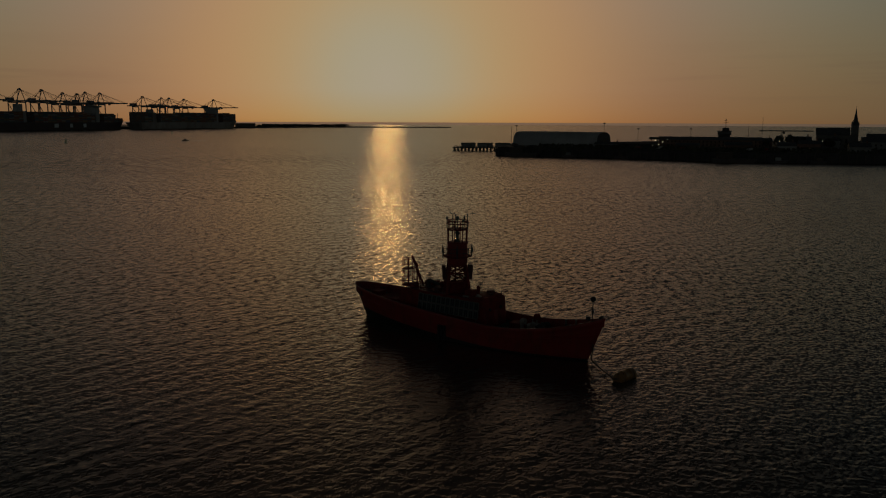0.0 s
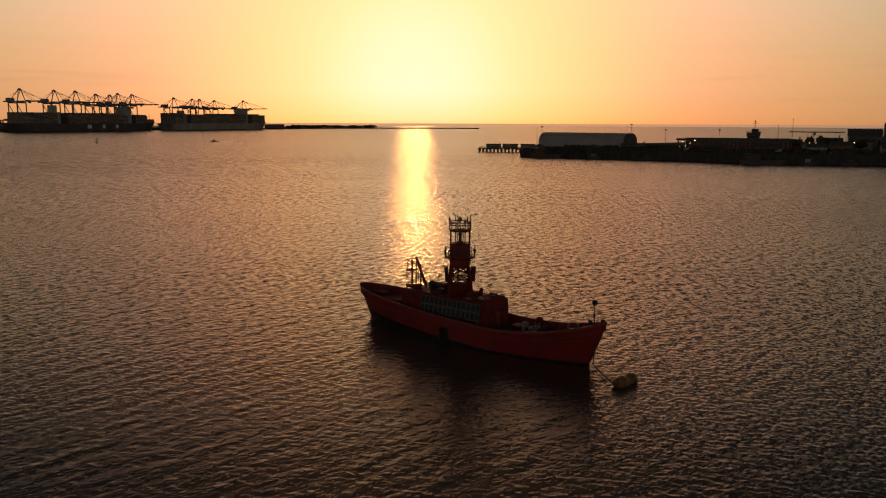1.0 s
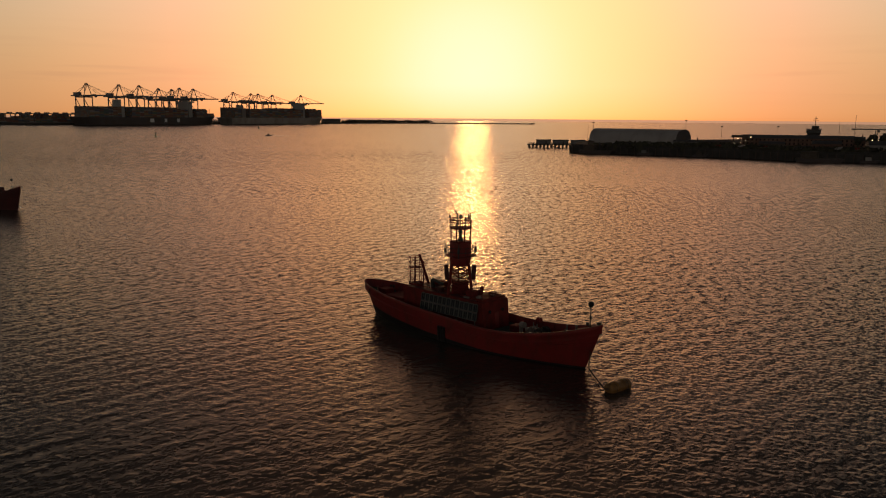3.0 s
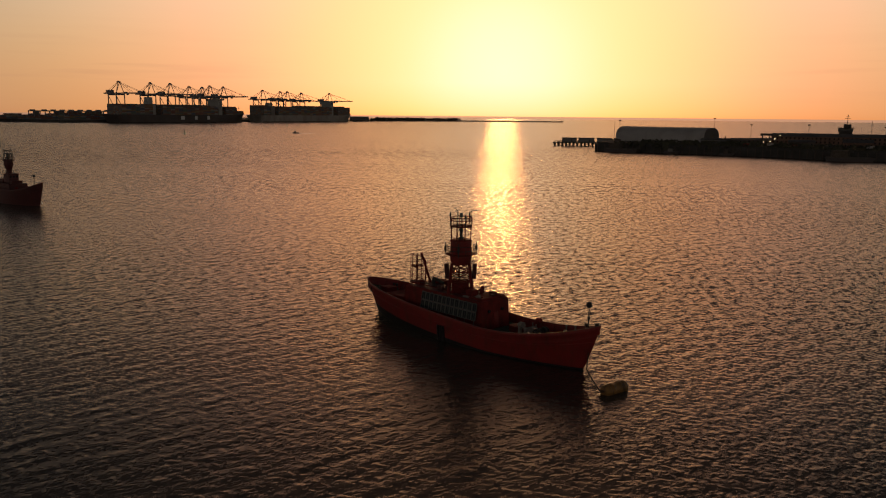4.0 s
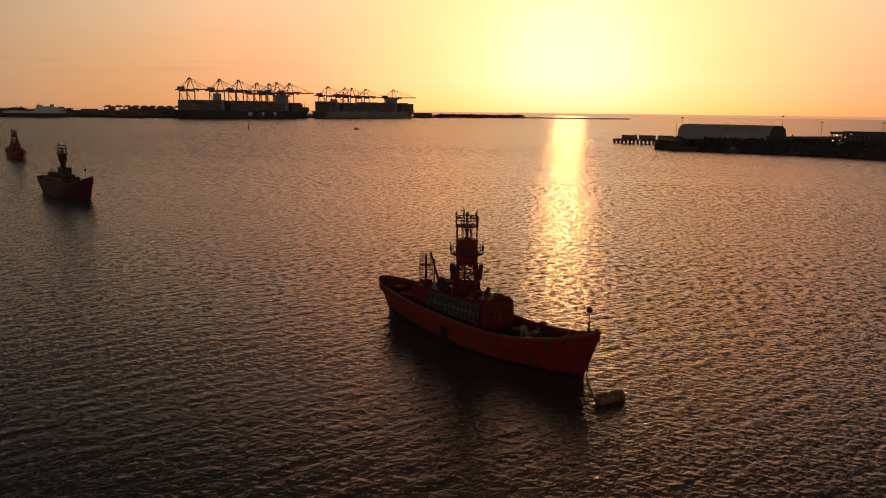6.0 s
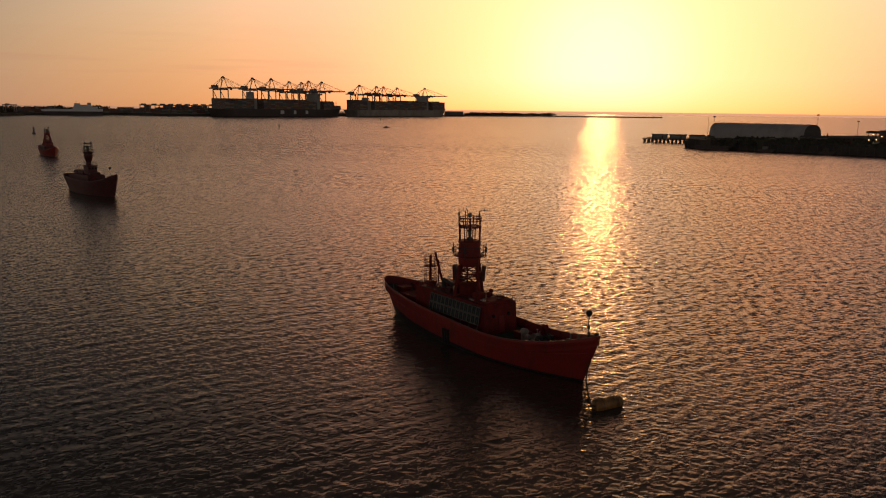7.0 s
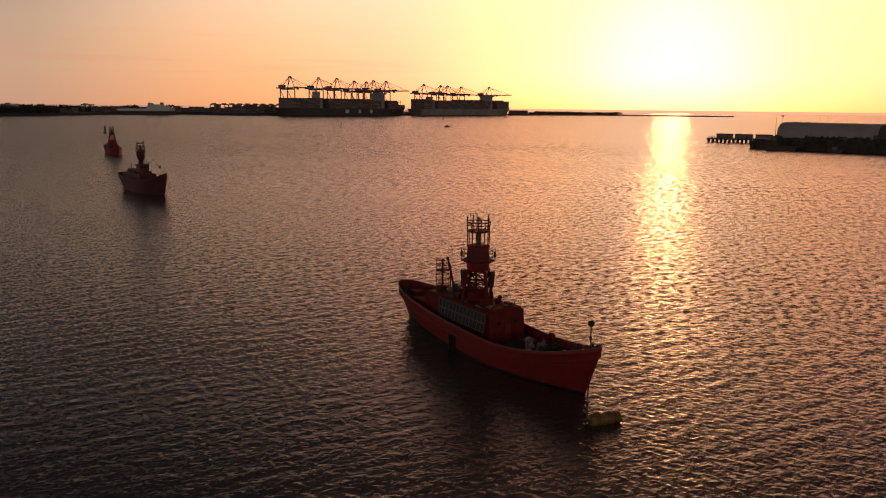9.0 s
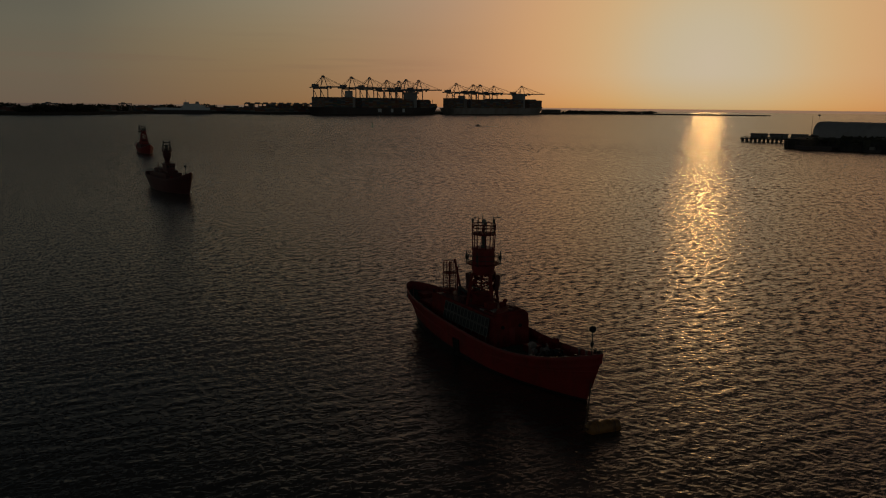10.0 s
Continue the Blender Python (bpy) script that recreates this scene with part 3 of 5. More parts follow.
def light_tower(ship, u, z0):
    tower = thing("light_tower", Matrix.Identity(4), "", "")
    tower.parent = ship
    tower.matrix_local = pose(u, 0, 0)
    for key in ("label", "category"):
        if key in tower:
            del tower[key]
    tower["label"] = "red lattice tower with a drum-shaped lantern"
    bm = B()
    lattice(bm, 1.5, 1.05, [z0, z0 + 1.6, z0 + 2.7, 9.3], 0.2, 0.07)
    bmesh.ops.rotate(bm, verts=bm.verts, cent=(0, 0, 0), matrix=Matrix.Rotation(radians(44), 3, "Z"))
    part("tower_frame", bm, "red_dull", tower, "red lattice legs with crossed braces")
    bm = B()
    box(bm, (0, 0, z0 + 0.7), (2.1, 2.1, 1.4), rz=44, bevel=0.05)
    part("tower_base", bm, "red_dull", tower)
    for z in (z0 + 2.1,):
        bm = B()
        w = 1.45 - (z - z0) * 0.1
        for k in range(4):
            box(bm, (0, w * (-1 + k * 0.67), z), (2 * w, 0.3, 0.06))
        part("landing", bm, "steel", tower, "open steel landing")
    # panels hung on the legs
    for sx, sy in ((1.2, 1.4), (-1.4, -1.2), (1.6, -1.5), (-1.5, 1.6)):
        if sx > 1.5 or (sx < 0 and sy > 0):
            continue
        bm = B()
        box(bm, (sx * 0.93, sy * 0.93, z0 + 2.65), (0.5, 0.95, 1.9), rz=math.degrees(math.atan2(sy, sx)), ry=4, bevel=0.04)
        part("cabinet", bm, "red_dark", tower, "dark weatherproof cabinet on the tower leg")
    bm = B()
    tube(bm, (-0.3, 0, z0 + 1), (-0.3, 0, 9.9), 0.11, 8)
    part("cable_trunk", bm, "red_dull", tower)
    # lantern drum and its gallery
    bm = B()
    lathe(bm, (0, 0, 9.6), [(1.15, -0.5), (1.22, -0.45), (1.34, 0.1), (1.36, 0.3), (1.3, 2.35), (1.4, 2.38), (1.4, 2.5), (1.1, 2.62)], 24)
    part("drum", bm, "red", tower, "red drum-shaped lantern house")
    bm = B()
    lathe(bm, (0, 0, 10.05), [(1.3, 0.1), (1.82, 0.24), (1.88, 0.27), (1.88, 0.36), (1.3, 0.36)], 24)
    part("gallery", bm, "red_dull", tower)
    bm = B()
    for h in (10.9, 11.45):
        ring(bm, (0, 0, h), 1.84, 0.04, 24, 4)
    for k in range(14):
        a = 2 * math.pi * k / 14
        tube(bm, (1.84 * math.cos(a), 1.84 * math.sin(a), 10.3), (1.84 * math.cos(a), 1.84 * math.sin(a), 11.45), 0.035, 4)
    part("gallery_rail", bm, "steel", tower)
    for k, a in enumerate((0.95, 2.2, 4.1, 5.35)):
        bm = B()
        c = Vector((1.97 * math.cos(a), 1.97 * math.sin(a), 0))
        tube(bm, c + Vector((0, 0, 10.2)), c + Vector((0, 0, 11.9)), 0.06, 6)
        lathe(bm, (c.x, c.y, 11.2), [(0.1, -0.4), (0.15, -0.32), (0.15, 0.1), (0.08, 0.22)], 10)
        part("gallery_light", bm, "steel", tower)
    # optic, cage and upper ring
    bm = B()
    lathe(bm, (0, 0, 12.2), [(0.32, 0), (0.32, 0.3), (0.16, 0.38), (0.2, 0.5), (0.2, 1.0), (0.3, 1.08), (0.3, 1.2), (0.1, 1.5)], 16)
    part("optic", bm, "lens", tower, "glass lantern optic")
    bm = B()
    for k in range(8):
        a = 2 * math.pi * (k + 0.5) / 8
        x, y = math.cos(a), math.sin(a)
        tube(bm, (1.28 * x, 1.28 * y, 12.1), (1.33 * x, 1.33 * y, 14.0), 0.07, 5)
    for z, r in ((13.85, 1.34), (14.6, 1.38), (14.95, 1.38)):
        ring(bm, (0, 0, z), r, 0.07, 20, 5)
    for k in range(10):
        a = 2 * math.pi * k / 10
        tube(bm, (1.34 * math.cos(a), 1.34 * math.sin(a), 13.85), (1.38 * math.cos(a), 1.38 * math.sin(a), 14.98), 0.045, 4)
    lathe(bm, (0, 0, 13.75), [(1.3, 0), (1.36, 0.02), (1.36, 0.14), (1.3, 0.16)], 20)
    part("lantern_cage", bm, "red_dull", tower, "red tubular cage over the optic")
    for k, (a, h) in enumerate(((0.3, 15.9), (1.5, 15.5), (2.7, 15.7), (3.9, 15.6), (5.2, 15.9), (5.9, 15.4))):
        bm = B()
        x, y = 1.36 * math.cos(a), 1.36 * math.sin(a)
        tube(bm, (x, y, 13.9), (x, y, h), 0.06, 5)
        if k % 2 == 0:
            tube(bm, (x, y, h - 0.05), (x * 1.85, y * 1.85, h + 0.12), 0.035, 4)
            tube(bm, (x * 1.5, y * 1.5, h - 0.12), (x * 1.5, y * 1.5, h + 0.32), 0.03, 4)
        else:
            tube(bm, (x, y, h - 0.5), (x, y, h - 0.15), 0.11, 8)
        part("aerial", bm, "steel", tower)
    bm = B()
    tube(bm, (0, 0, 13.7), (0, 0, 15.2), 0.07, 6)
    lathe(bm, (0, 0, 15.0), [(0.18, 0), (0.24, 0.15), (0.2, 0.45), (0.05, 0.55)], 12)
    part("top_light", bm, "lens", tower)


def solar_side(ship, u0, u1, v, z0, z1, cols, rows):
    """A bank of framed solar panels along the deckhouse side."""
    w, h = (u1 - u0) / cols, (z1 - z0) / rows
    bm = B()
    box(bm, (0, 0, 0), (w - 0.16, 0.05, h - 0.12))
    cells = bpy.data.meshes.new("solar_panel")
    bm.to_mesh(cells)
    bm.free()
    cells.materials.append(M["panel"])
    bm = B()
    for s in (-1, 1):
        box(bm, (s * (w / 2 - 0.055), -0.01, 0), (0.085, 0.08, h - 0.05))
        box(bm, (0, -0.01, s * (h / 2 - 0.055)), (w - 0.2, 0.08, 0.085))
    box(bm, (0, -0.012, 0), (0.03, 0.066, h - 0.2))
    frame_me = bpy.data.meshes.new("panel_frame")
    bm.to_mesh(frame_me)
    bm.free()
    frame_me.materials.append(M["alu"])
    sg = -1 if v < 0 else 1
    lean = 9
    for i in range(cols):
        for j in range(rows):
            zc = z0 + h * (j + 0.5)
            m = pose(u0 + w * (i + 0.5), v - sg * (zc - z0) * math.tan(radians(lean)), zc, -lean, 0, 0 if v < 0 else 180)
            p = shared("solar_panel", cells, ship, m)
            if i == 0 and j == 0:
                p["label"] = "dark framed solar panel"
            shared("panel_frame", frame_me, p, Matrix.Identity(4))


def lightship_solar(m):
    ship = thing("lightship", m, "red lightship with solar panels along its deckhouse, moored by the bow", "ship", "lightships")
    lightship_hull(ship)
    zr = 5.55
    # deckhouse: outline in profile, swept across
    bm = B()
    prof = [(-9.6, 0, 2.0), (4.75, 0, 2.0), (4.45, 0, 5.4), (4.38, 0, 5.5), (4.25, 0, zr), (-8.9, 0, zr), (-9.5, 0, zr - 0.4)]
    prism(bm, prof, (0, -2.35, 0), (0, 2.35, 0))
    part("deckhouse", bm, "red_dull", ship, "long red steel deckhouse")
    bm = B()
    box(bm, (-2.6, 0, zr + 0.0), (12.0, 4.3, 0.07))
    part("house_roof", bm, "red_dark", ship, "dark red roof of the deckhouse")
    bm = B()
    prism(bm, [(2.0, 0, zr - 0.1), (4.2, 0, zr - 0.1), (4.12, 0, zr + 0.18), (4.0, 0, zr + 0.24), (2.0, 0, zr + 0.24)], (0, -2.0, 0), (0, 2.2, 0))
    part("front_coaming", bm, "red_dull", ship)
    solar_side(ship, -5.9, 3.9, -2.8, 3.2, 5.3, 13, 2)
    solar_side(ship, -5.9, 3.9, 2.8, 3.2, 5.3, 13, 2)
    for k in range(7):
        u = -5.7 + k * 1.55
        for s in (-1, 1):
            bm = B()
            tube(bm, (u, s * 2.85, 2.3), (u, s * 2.4, 5.35), 0.05, 4)
            tube(bm, (u, s * 2.3, 5.3), (u, s * 2.5, 5.3), 0.05, 4)
            part("panel_strut", bm, "alu", ship)
    # doors and portholes in the front
    for v in (-1.2, 1.1):
        bm = B()
        tube(bm, (4.62, v, 4.3), (4.75, v, 4.31), 0.2, 12)
        part("porthole", bm, "glass", ship)
    bm = B()
    box(bm, (4.72, 0, 3.2), (0.08, 0.8, 1.9), ry=-4.3, bevel=0.03)
    part("house_door", bm, "red", ship, "red steel door")
    # roof things
    for u, v, r, h in ((1.2, 0.9, 0.3, 0.7), (0.8, 1.6, 0.25, 0.9), (-5.0, 1.2, 0.3, 0.8), (-7.6, -1.0, 0.28, 0.7)):
        bm = B()
        lathe(bm, (u, v, zr), [(r * 0.8, 0), (r * 0.8, h * 0.55), (r * 1.15, h * 0.6), (r, h * 0.85), (r * 0.45, h)], 12)
        part("mushroom_vent", bm, "red_dull", ship)
    bm = B()
    box(bm, (1.2, -0.6, zr + 0.4), (1.2, 1.1, 0.8), bevel=0.06)
    part("roof_box", bm, "red_dull", ship)
    bm = B()
    box(bm, (1.3, -1.75, zr + 0.12), (0.9, 0.3, 0.16), bevel=0.02)
    part("liferaft_cradle", bm, "white", ship)
    # exhaust and tanks behind the tower
    bm = B()
    tube(bm, (-5.9, -0.5, zr), (-5.9, -0.5, zr + 1.2), 0.26, 10)
    tube(bm, (-5.9, -0.5, zr + 1.15), (-4.1, -0.5, zr + 0.75), 0.22, 10)
    part("exhaust_pipe", bm, "steel", ship)
    for u in (-5.4, -4.5):
        bm = B()
        tube(bm, (u, 0.3, zr), (u, 0.3, zr + 0.55), 0.07, 6)
        box(bm, (u, 0.3, zr + 0.7), (0.5, 1.6, 0.4), bevel=0.08)
        part("roof_tank", bm, "red_dull", ship)
    for u, v, l, w, h, mat in ((3.1, -1.5, 0.7, 0.35, 0.3, "white"), (2.6, -0.9, 0.35, 0.3, 0.28, "white"), (3.5, 0.6, 0.5, 0.5, 0.35, "red_dark"), (2.9, 1.3, 0.8, 0.6, 0.5, "red_dark"),
                              (-3.6, -1.4, 0.9, 0.5, 0.55, "red_dark"), (-6.8, 0.9, 1.1, 0.9, 0.7, "red_dark"), (-8.1, -0.9, 0.9, 0.9, 0.45, "red_dull"), (-3.9, 1.5, 0.5, 0.5, 0.6, "steel")):
        bm = B()
        box(bm, (u, v, zr + h / 2 + 0.02), (l, w, h), bevel=0.05)
        box(bm, (u, v, zr + h + 0.05), (l + 0.08, w + 0.08, 0.06), bevel=0.02)
        part("roof_locker", bm, mat, ship, "pale deck locker" if mat == "white" else "")
    for v in (-1.2, 1.7):
        bm = B()
        path_tube(bm, [(-8.6, v, zr + 0.14), (-6.2, v + 0.1, zr + 0.14), (-3.4, v, zr + 0.16), (0.2, v - 0.1, zr + 0.14), (3.6, v, zr + 0.3)], 0.05, 5)
        part("roof_pipe", bm, "red_dull", ship)
    handrail("roof_rail", ship, [(-8.6, -2.2, zr), (-3.2, -2.2, zr)], 0.7, 1.3, mid=False)
    handrail("roof_rail", ship, [(-8.6, 2.2, zr), (-3.2, 2.2, zr)], 0.7, 1.3, mid=False)
    handrail("roof_rail", ship, [(4.0, 2.2, zr), (0.8, 2.2, zr)], 0.55, 1.1, mid=False)
    light_tower(ship, -1.5, zr)
    # derrick and caged ladder on the after part
    bm = B()
    tube(bm, (-9.4, 1.2, 2.4), (-9.4, 1.2, 8.4), 0.1, 8)
    tube(bm, (-8.1, 1.0, 5.5), (-10.4, 1.35, 9.2), 0.15, 8)
    tube(bm, (-9.0, 1.5, 5.5), (-10.3, 1.3, 9.0), 0.08, 6)
    tube(bm, (-9.4, 1.2, 8.3), (-10.35, 1.3, 9.1), 0.04, 4)
    tube(bm, (-9.4, 0.5, 8.0), (-9.4, 1.9, 8.0), 0.06, 5)
    part("derrick", bm, "red_dull", ship, "small red derrick")
    bm = B()
    c = (-10.6, 0.75)
    for k in range(8):
        a = 2 * math.pi * k / 8
        tube(bm, (c[0] + 0.85 * math.cos(a), c[1] + 0.85 * math.sin(a), 5.4), (c[0] + 0.85 * math.cos(a), c[1] + 0.85 * math.sin(a), 8.9), 0.04, 4)
    for z in (5.6, 6.3, 7.0, 7.5, 8.2, 8.9):
        ring(bm, (c[0], c[1], z), 0.85, 0.04, 12, 4)
    for z in (7.45,):
        lathe(bm, (c[0], c[1], z), [(0.85, 0), (0.85, 0.05)], 12)
    tube(bm, (c[0], c[1], 2.6), (c[0], c[1], 8.9), 0.12, 8)
    tube(bm, (c[0], c[1], 5.2), (c[0], c[1], 5.4), 0.9, 12)
    part("caged_mast", bm, "red_dull", ship, "short mast inside a tubular cage")
    # after deck
    bm = B()
    box(bm, (-12.4, 0, 2.9), (3.6, 3.4, 1.3), bevel=0.08)
    part("after_house", bm, "red_dull", ship)
    hatch(ship, -15.6, 0, deck_z(-15.6), (1.6, 1.5, 0.6))
    bollard(ship, -16.6, -2.0, deck_z(-16.6))
    bollard(ship, -16.6, 2.0, deck_z(-16.6))
    vent(ship, -14.7, 1.2, deck_z(-14.7), 1.2, 0.18, "red_dull", "red cowl ventilator")
    bm = B()
    tube(bm, (-14.9, -2.2, deck_z(-14.9)), (-14.9, -2.2, deck_z(-14.9) + 1.5), 0.045, 5)
    part("ensign_post", bm, "rim", ship)
    # fore deck
    windlass(ship, 11.8, deck_z(11.8))
    hatch(ship, 7.4, 0.9, deck_z(7.4), (1.5, 1.5, 0.7))
    hatch(ship, 15.2, 0, deck_z(15.2), (1.0, 1.0, 0.45))
    vent(ship, 8.9, -0.4, deck_z(8.9), 1.3, 0.25)
    vent(ship, 10.2, -1.0, deck_z(10.2), 1.0, 0.17)
    vent(ship, 7.0, 2.2, deck_z(7.0), 1.2, 0.17, "red_dull", "red cowl ventilator")
    vent(ship, 9.0, 2.6, deck_z(9.0), 1.35, 0.22, "red_dull", "red cowl ventilator")
    for u, v in ((8.0, -2.7), (14.2, -1.6), (14.2, 1.6), (10.3, 2.5)):
        bollard(ship, u, v, deck_z(u))
    for u, v in ((6.3, -1.9), (7.6, -1.8), (9.6, -2.2)):
        bm = B()
        box(bm, (u, v, deck_z(u) + 0.14), (0.7, 0.35, 0.28), bevel=0.05)
        part("rope_box", bm, "white", ship, "small pale deck box")
    bm = B()
    for k in range(4):
        ring(bm, (13.1, -1.7, deck_z(13.1) + 0.06 + 0.08 * k), 0.42 - 0.03 * k, 0.05, 14, 5)
    part("rope_coil", bm, "rim", ship)
    for u, v in ((9.6, 0.9), (10.6, 0.3)):
        z = deck_z(u)
        bm = B()
        lathe_on_side(bm, (u, v, z + 0.55), 0.34, 0.6)
        box(bm, (u, v, z + 0.12), (0.8, 1.1, 0.24), bevel=0.04)
        tube(bm, (u - 0.3, v + 0.5, z + 0.2), (u - 0.3, v + 0.5, z + 1.25), 0.07, 6)
        part("winch", bm, "white", ship, "pale weathered mooring winch")
    for s_ in (-1, 1):
        bm = B()
        path_tube(bm, [(6.0, s_ * 2.6, deck_z(6) + 0.2), (9.0, s_ * 2.4, deck_z(9) + 0.2), (12.0, s_ * 1.9, deck_z(12) + 0.2)], 0.06, 5)
        part("deck_pipe", bm, "steel", ship)
    for u, s_ in ((13.4, 1), (15.0, 1), (16.4, -1), (12.2, -1)):
        bm = B()
        w = hull_point(u / 20.0, 1.0, 0.3)[1]
        lathe(bm, (u, s_ * w, sheer(u) - 0.55), [(0.1, 0), (0.1, 0.5), (0.16, 0.54), (0.16, 0.62)], 8)
        part("mooring_bitt", bm, "white", ship, "small pale bitt inside the bulwark")
    ball_mast(ship, 18.3, 2.85, 0.35, sheer(18.3) - 0.3)
    for u in (19.3, 19.55, 16.6, 17.0):
        bm = B()
        lathe(bm, (u, 0.0 if u > 19 else 1.9 - (u - 16.6), sheer(u) - 0.05), [(0.14, 0), (0.14, 0.3), (0.2, 0.34), (0.2, 0.42)], 10)
        part("fairlead", bm, "steel", ship)
    # dark upright tubes, added to draw a dark patch on the hull amidships
    for s in (-1, 1):
        for k in range(3):
            bm = B()
            uu = -1.45 + k * 0.45
            top = hull_point(-0.05, 0.7)
            tube(bm, (uu, s * (hull_point(-0.05, 0.22)[1] + 0.05), -0.1), (uu, s * (top[1] + 0.05), top[2] - 0.1), 0.2, 6)
            part("fender", bm, "boot", ship, "dark upright strip amidships")
    return ship


M["hull_dark"] = material("dark_ship_hull", (0.085, 0.07, 0.065), 0.6, vary=0.2, scale=0.03, dirt=(0.09, 0.05, 0.035), dirt_amount=0.5, dirt_scale=0.05)
M["mark_pale"] = material("pale_hull_marking", (0.7, 0.69, 0.67), 0.5, vary=0.1, scale=0.05)
# second ship's hull colour: paled to carry the haze over the port
M["hull_pale"] = material("haze_pale_hull", (0.36, 0.32, 0.28), 0.5, vary=0.12, scale=0.02, dirt=(0.18, 0.12, 0.09), dirt_amount=0.5, dirt_scale=0.05)
M["ferry_white"] = material("white_ferry_paint", (0.78, 0.77, 0.75), 0.45, vary=0.06, scale=0.05)
# white paint with the shade of its backlit side mixed into the colour
M["ship_white"] = material("backlit_white_paint", (0.42, 0.4, 0.37), 0.5, vary=0.06, scale=0.05)
# crane grey lightened for the same distant haze
M["crane"] = material("hazed_crane_paint", (0.22, 0.20, 0.20), 0.5, vary=0.15, scale=0.1)
M["concrete"] = material("quay_concrete", (0.07, 0.062, 0.055), 0.85, vary=0.3, scale=0.15, bump=0.03, bump_scale=1.5, dirt=(0.05, 0.045, 0.035), dirt_amount=0.7, dirt_scale=0.1)
M["timber"] = material("weathered_timber", (0.11, 0.085, 0.065), 0.85, vary=0.35, scale=1.2, bump=0.02, bump_scale=4)
M["shed"] = material("grey_profiled_sheet", (0.4, 0.37, 0.35), 0.5, vary=0.10, scale=0.08, dirt=(0.2, 0.15, 0.12), dirt_amount=0.4, dirt_scale=0.1)
M["slate"] = material("dark_slate_roof", (0.07, 0.065, 0.065), 0.7, vary=0.3, scale=0.5)
M["brick"] = material("brown_brick", (0.20, 0.11, 0.075), 0.85, vary=0.3, scale=0.6, per_object=0.3)
M["render"] = material("pale_render", (0.30, 0.27, 0.24), 0.8, vary=0.12, scale=0.4, per_object=0.25)
M["stone"] = material("church_stone", (0.17, 0.15, 0.13), 0.85, vary=0.25, scale=0.4)
M["earth"] = material("dark_shore_ground", (0.07, 0.062, 0.05), 0.9, vary=0.4, scale=0.05, bump=0.15, bump_scale=0.4)
M["leaf"] = material("dark_foliage", (0.06, 0.055, 0.03), 0.7, vary=0.4, scale=0.5)
M["bark"] = material("bark", (0.06, 0.045, 0.035), 0.9, vary=0.3, scale=2)
M["lamp"] = material("lit_lamp", (0.9, 0.8, 0.6), 0.4, emit=(1.0, 0.62, 0.28), emit_strength=5.0)
M["foam"] = material("wake_foam", (0.45, 0.44, 0.42), 0.7, vary=0.2, scale=0.8)


def cargo_material():
    """Paint of stacked containers: a colour for each box, by its place in the stack."""
    m = bpy.data.materials.new("container_paint")
    m.use_nodes = True
    nt = m.node_tree
    b = nt.nodes["Principled BSDF"]
    tc = nt.nodes.new("ShaderNodeTexCoord")
    mp = nt.nodes.new("ShaderNodeMapping")
    mp.inputs["Scale"].default_value = (1 / 12.6, 1 / 2.5, 1 / 2.7)
    nt.links.new(tc.outputs["Object"], mp.inputs[0])
    sn = nt.nodes.new("ShaderNodeVectorMath")
    sn.operation = "FLOOR"
    nt.links.new(mp.outputs[0], sn.inputs[0])
    wn = nt.nodes.new("ShaderNodeTexWhiteNoise")
    nt.links.new(sn.outputs[0], wn.inputs[0])
    r = ramp_node(nt, [(0.0, (0.22, 0.1, 0.07)), (0.22, (0.11, 0.12, 0.15)), (0.4, (0.26, 0.17, 0.09)), (0.58, (0.16, 0.14, 0.13)),
                       (0.72, (0.28, 0.25, 0.22)), (0.84, (0.11, 0.15, 0.12)), (0.93, (0.24, 0.12, 0.08))], "CONSTANT")
    nt.links.new(wn.outputs[0], r.inputs[0])
    nt.links.new(r.outputs[0], b.inputs["Base Color"])
    b.inputs["Roughness"].default_value = 0.6
    return m


M["cargo"] = cargo_material()

SHIP_HEADING = -38.73
lightship_solar(pose(3.05, 102.26, 0, 0, 0, SHIP_HEADING))


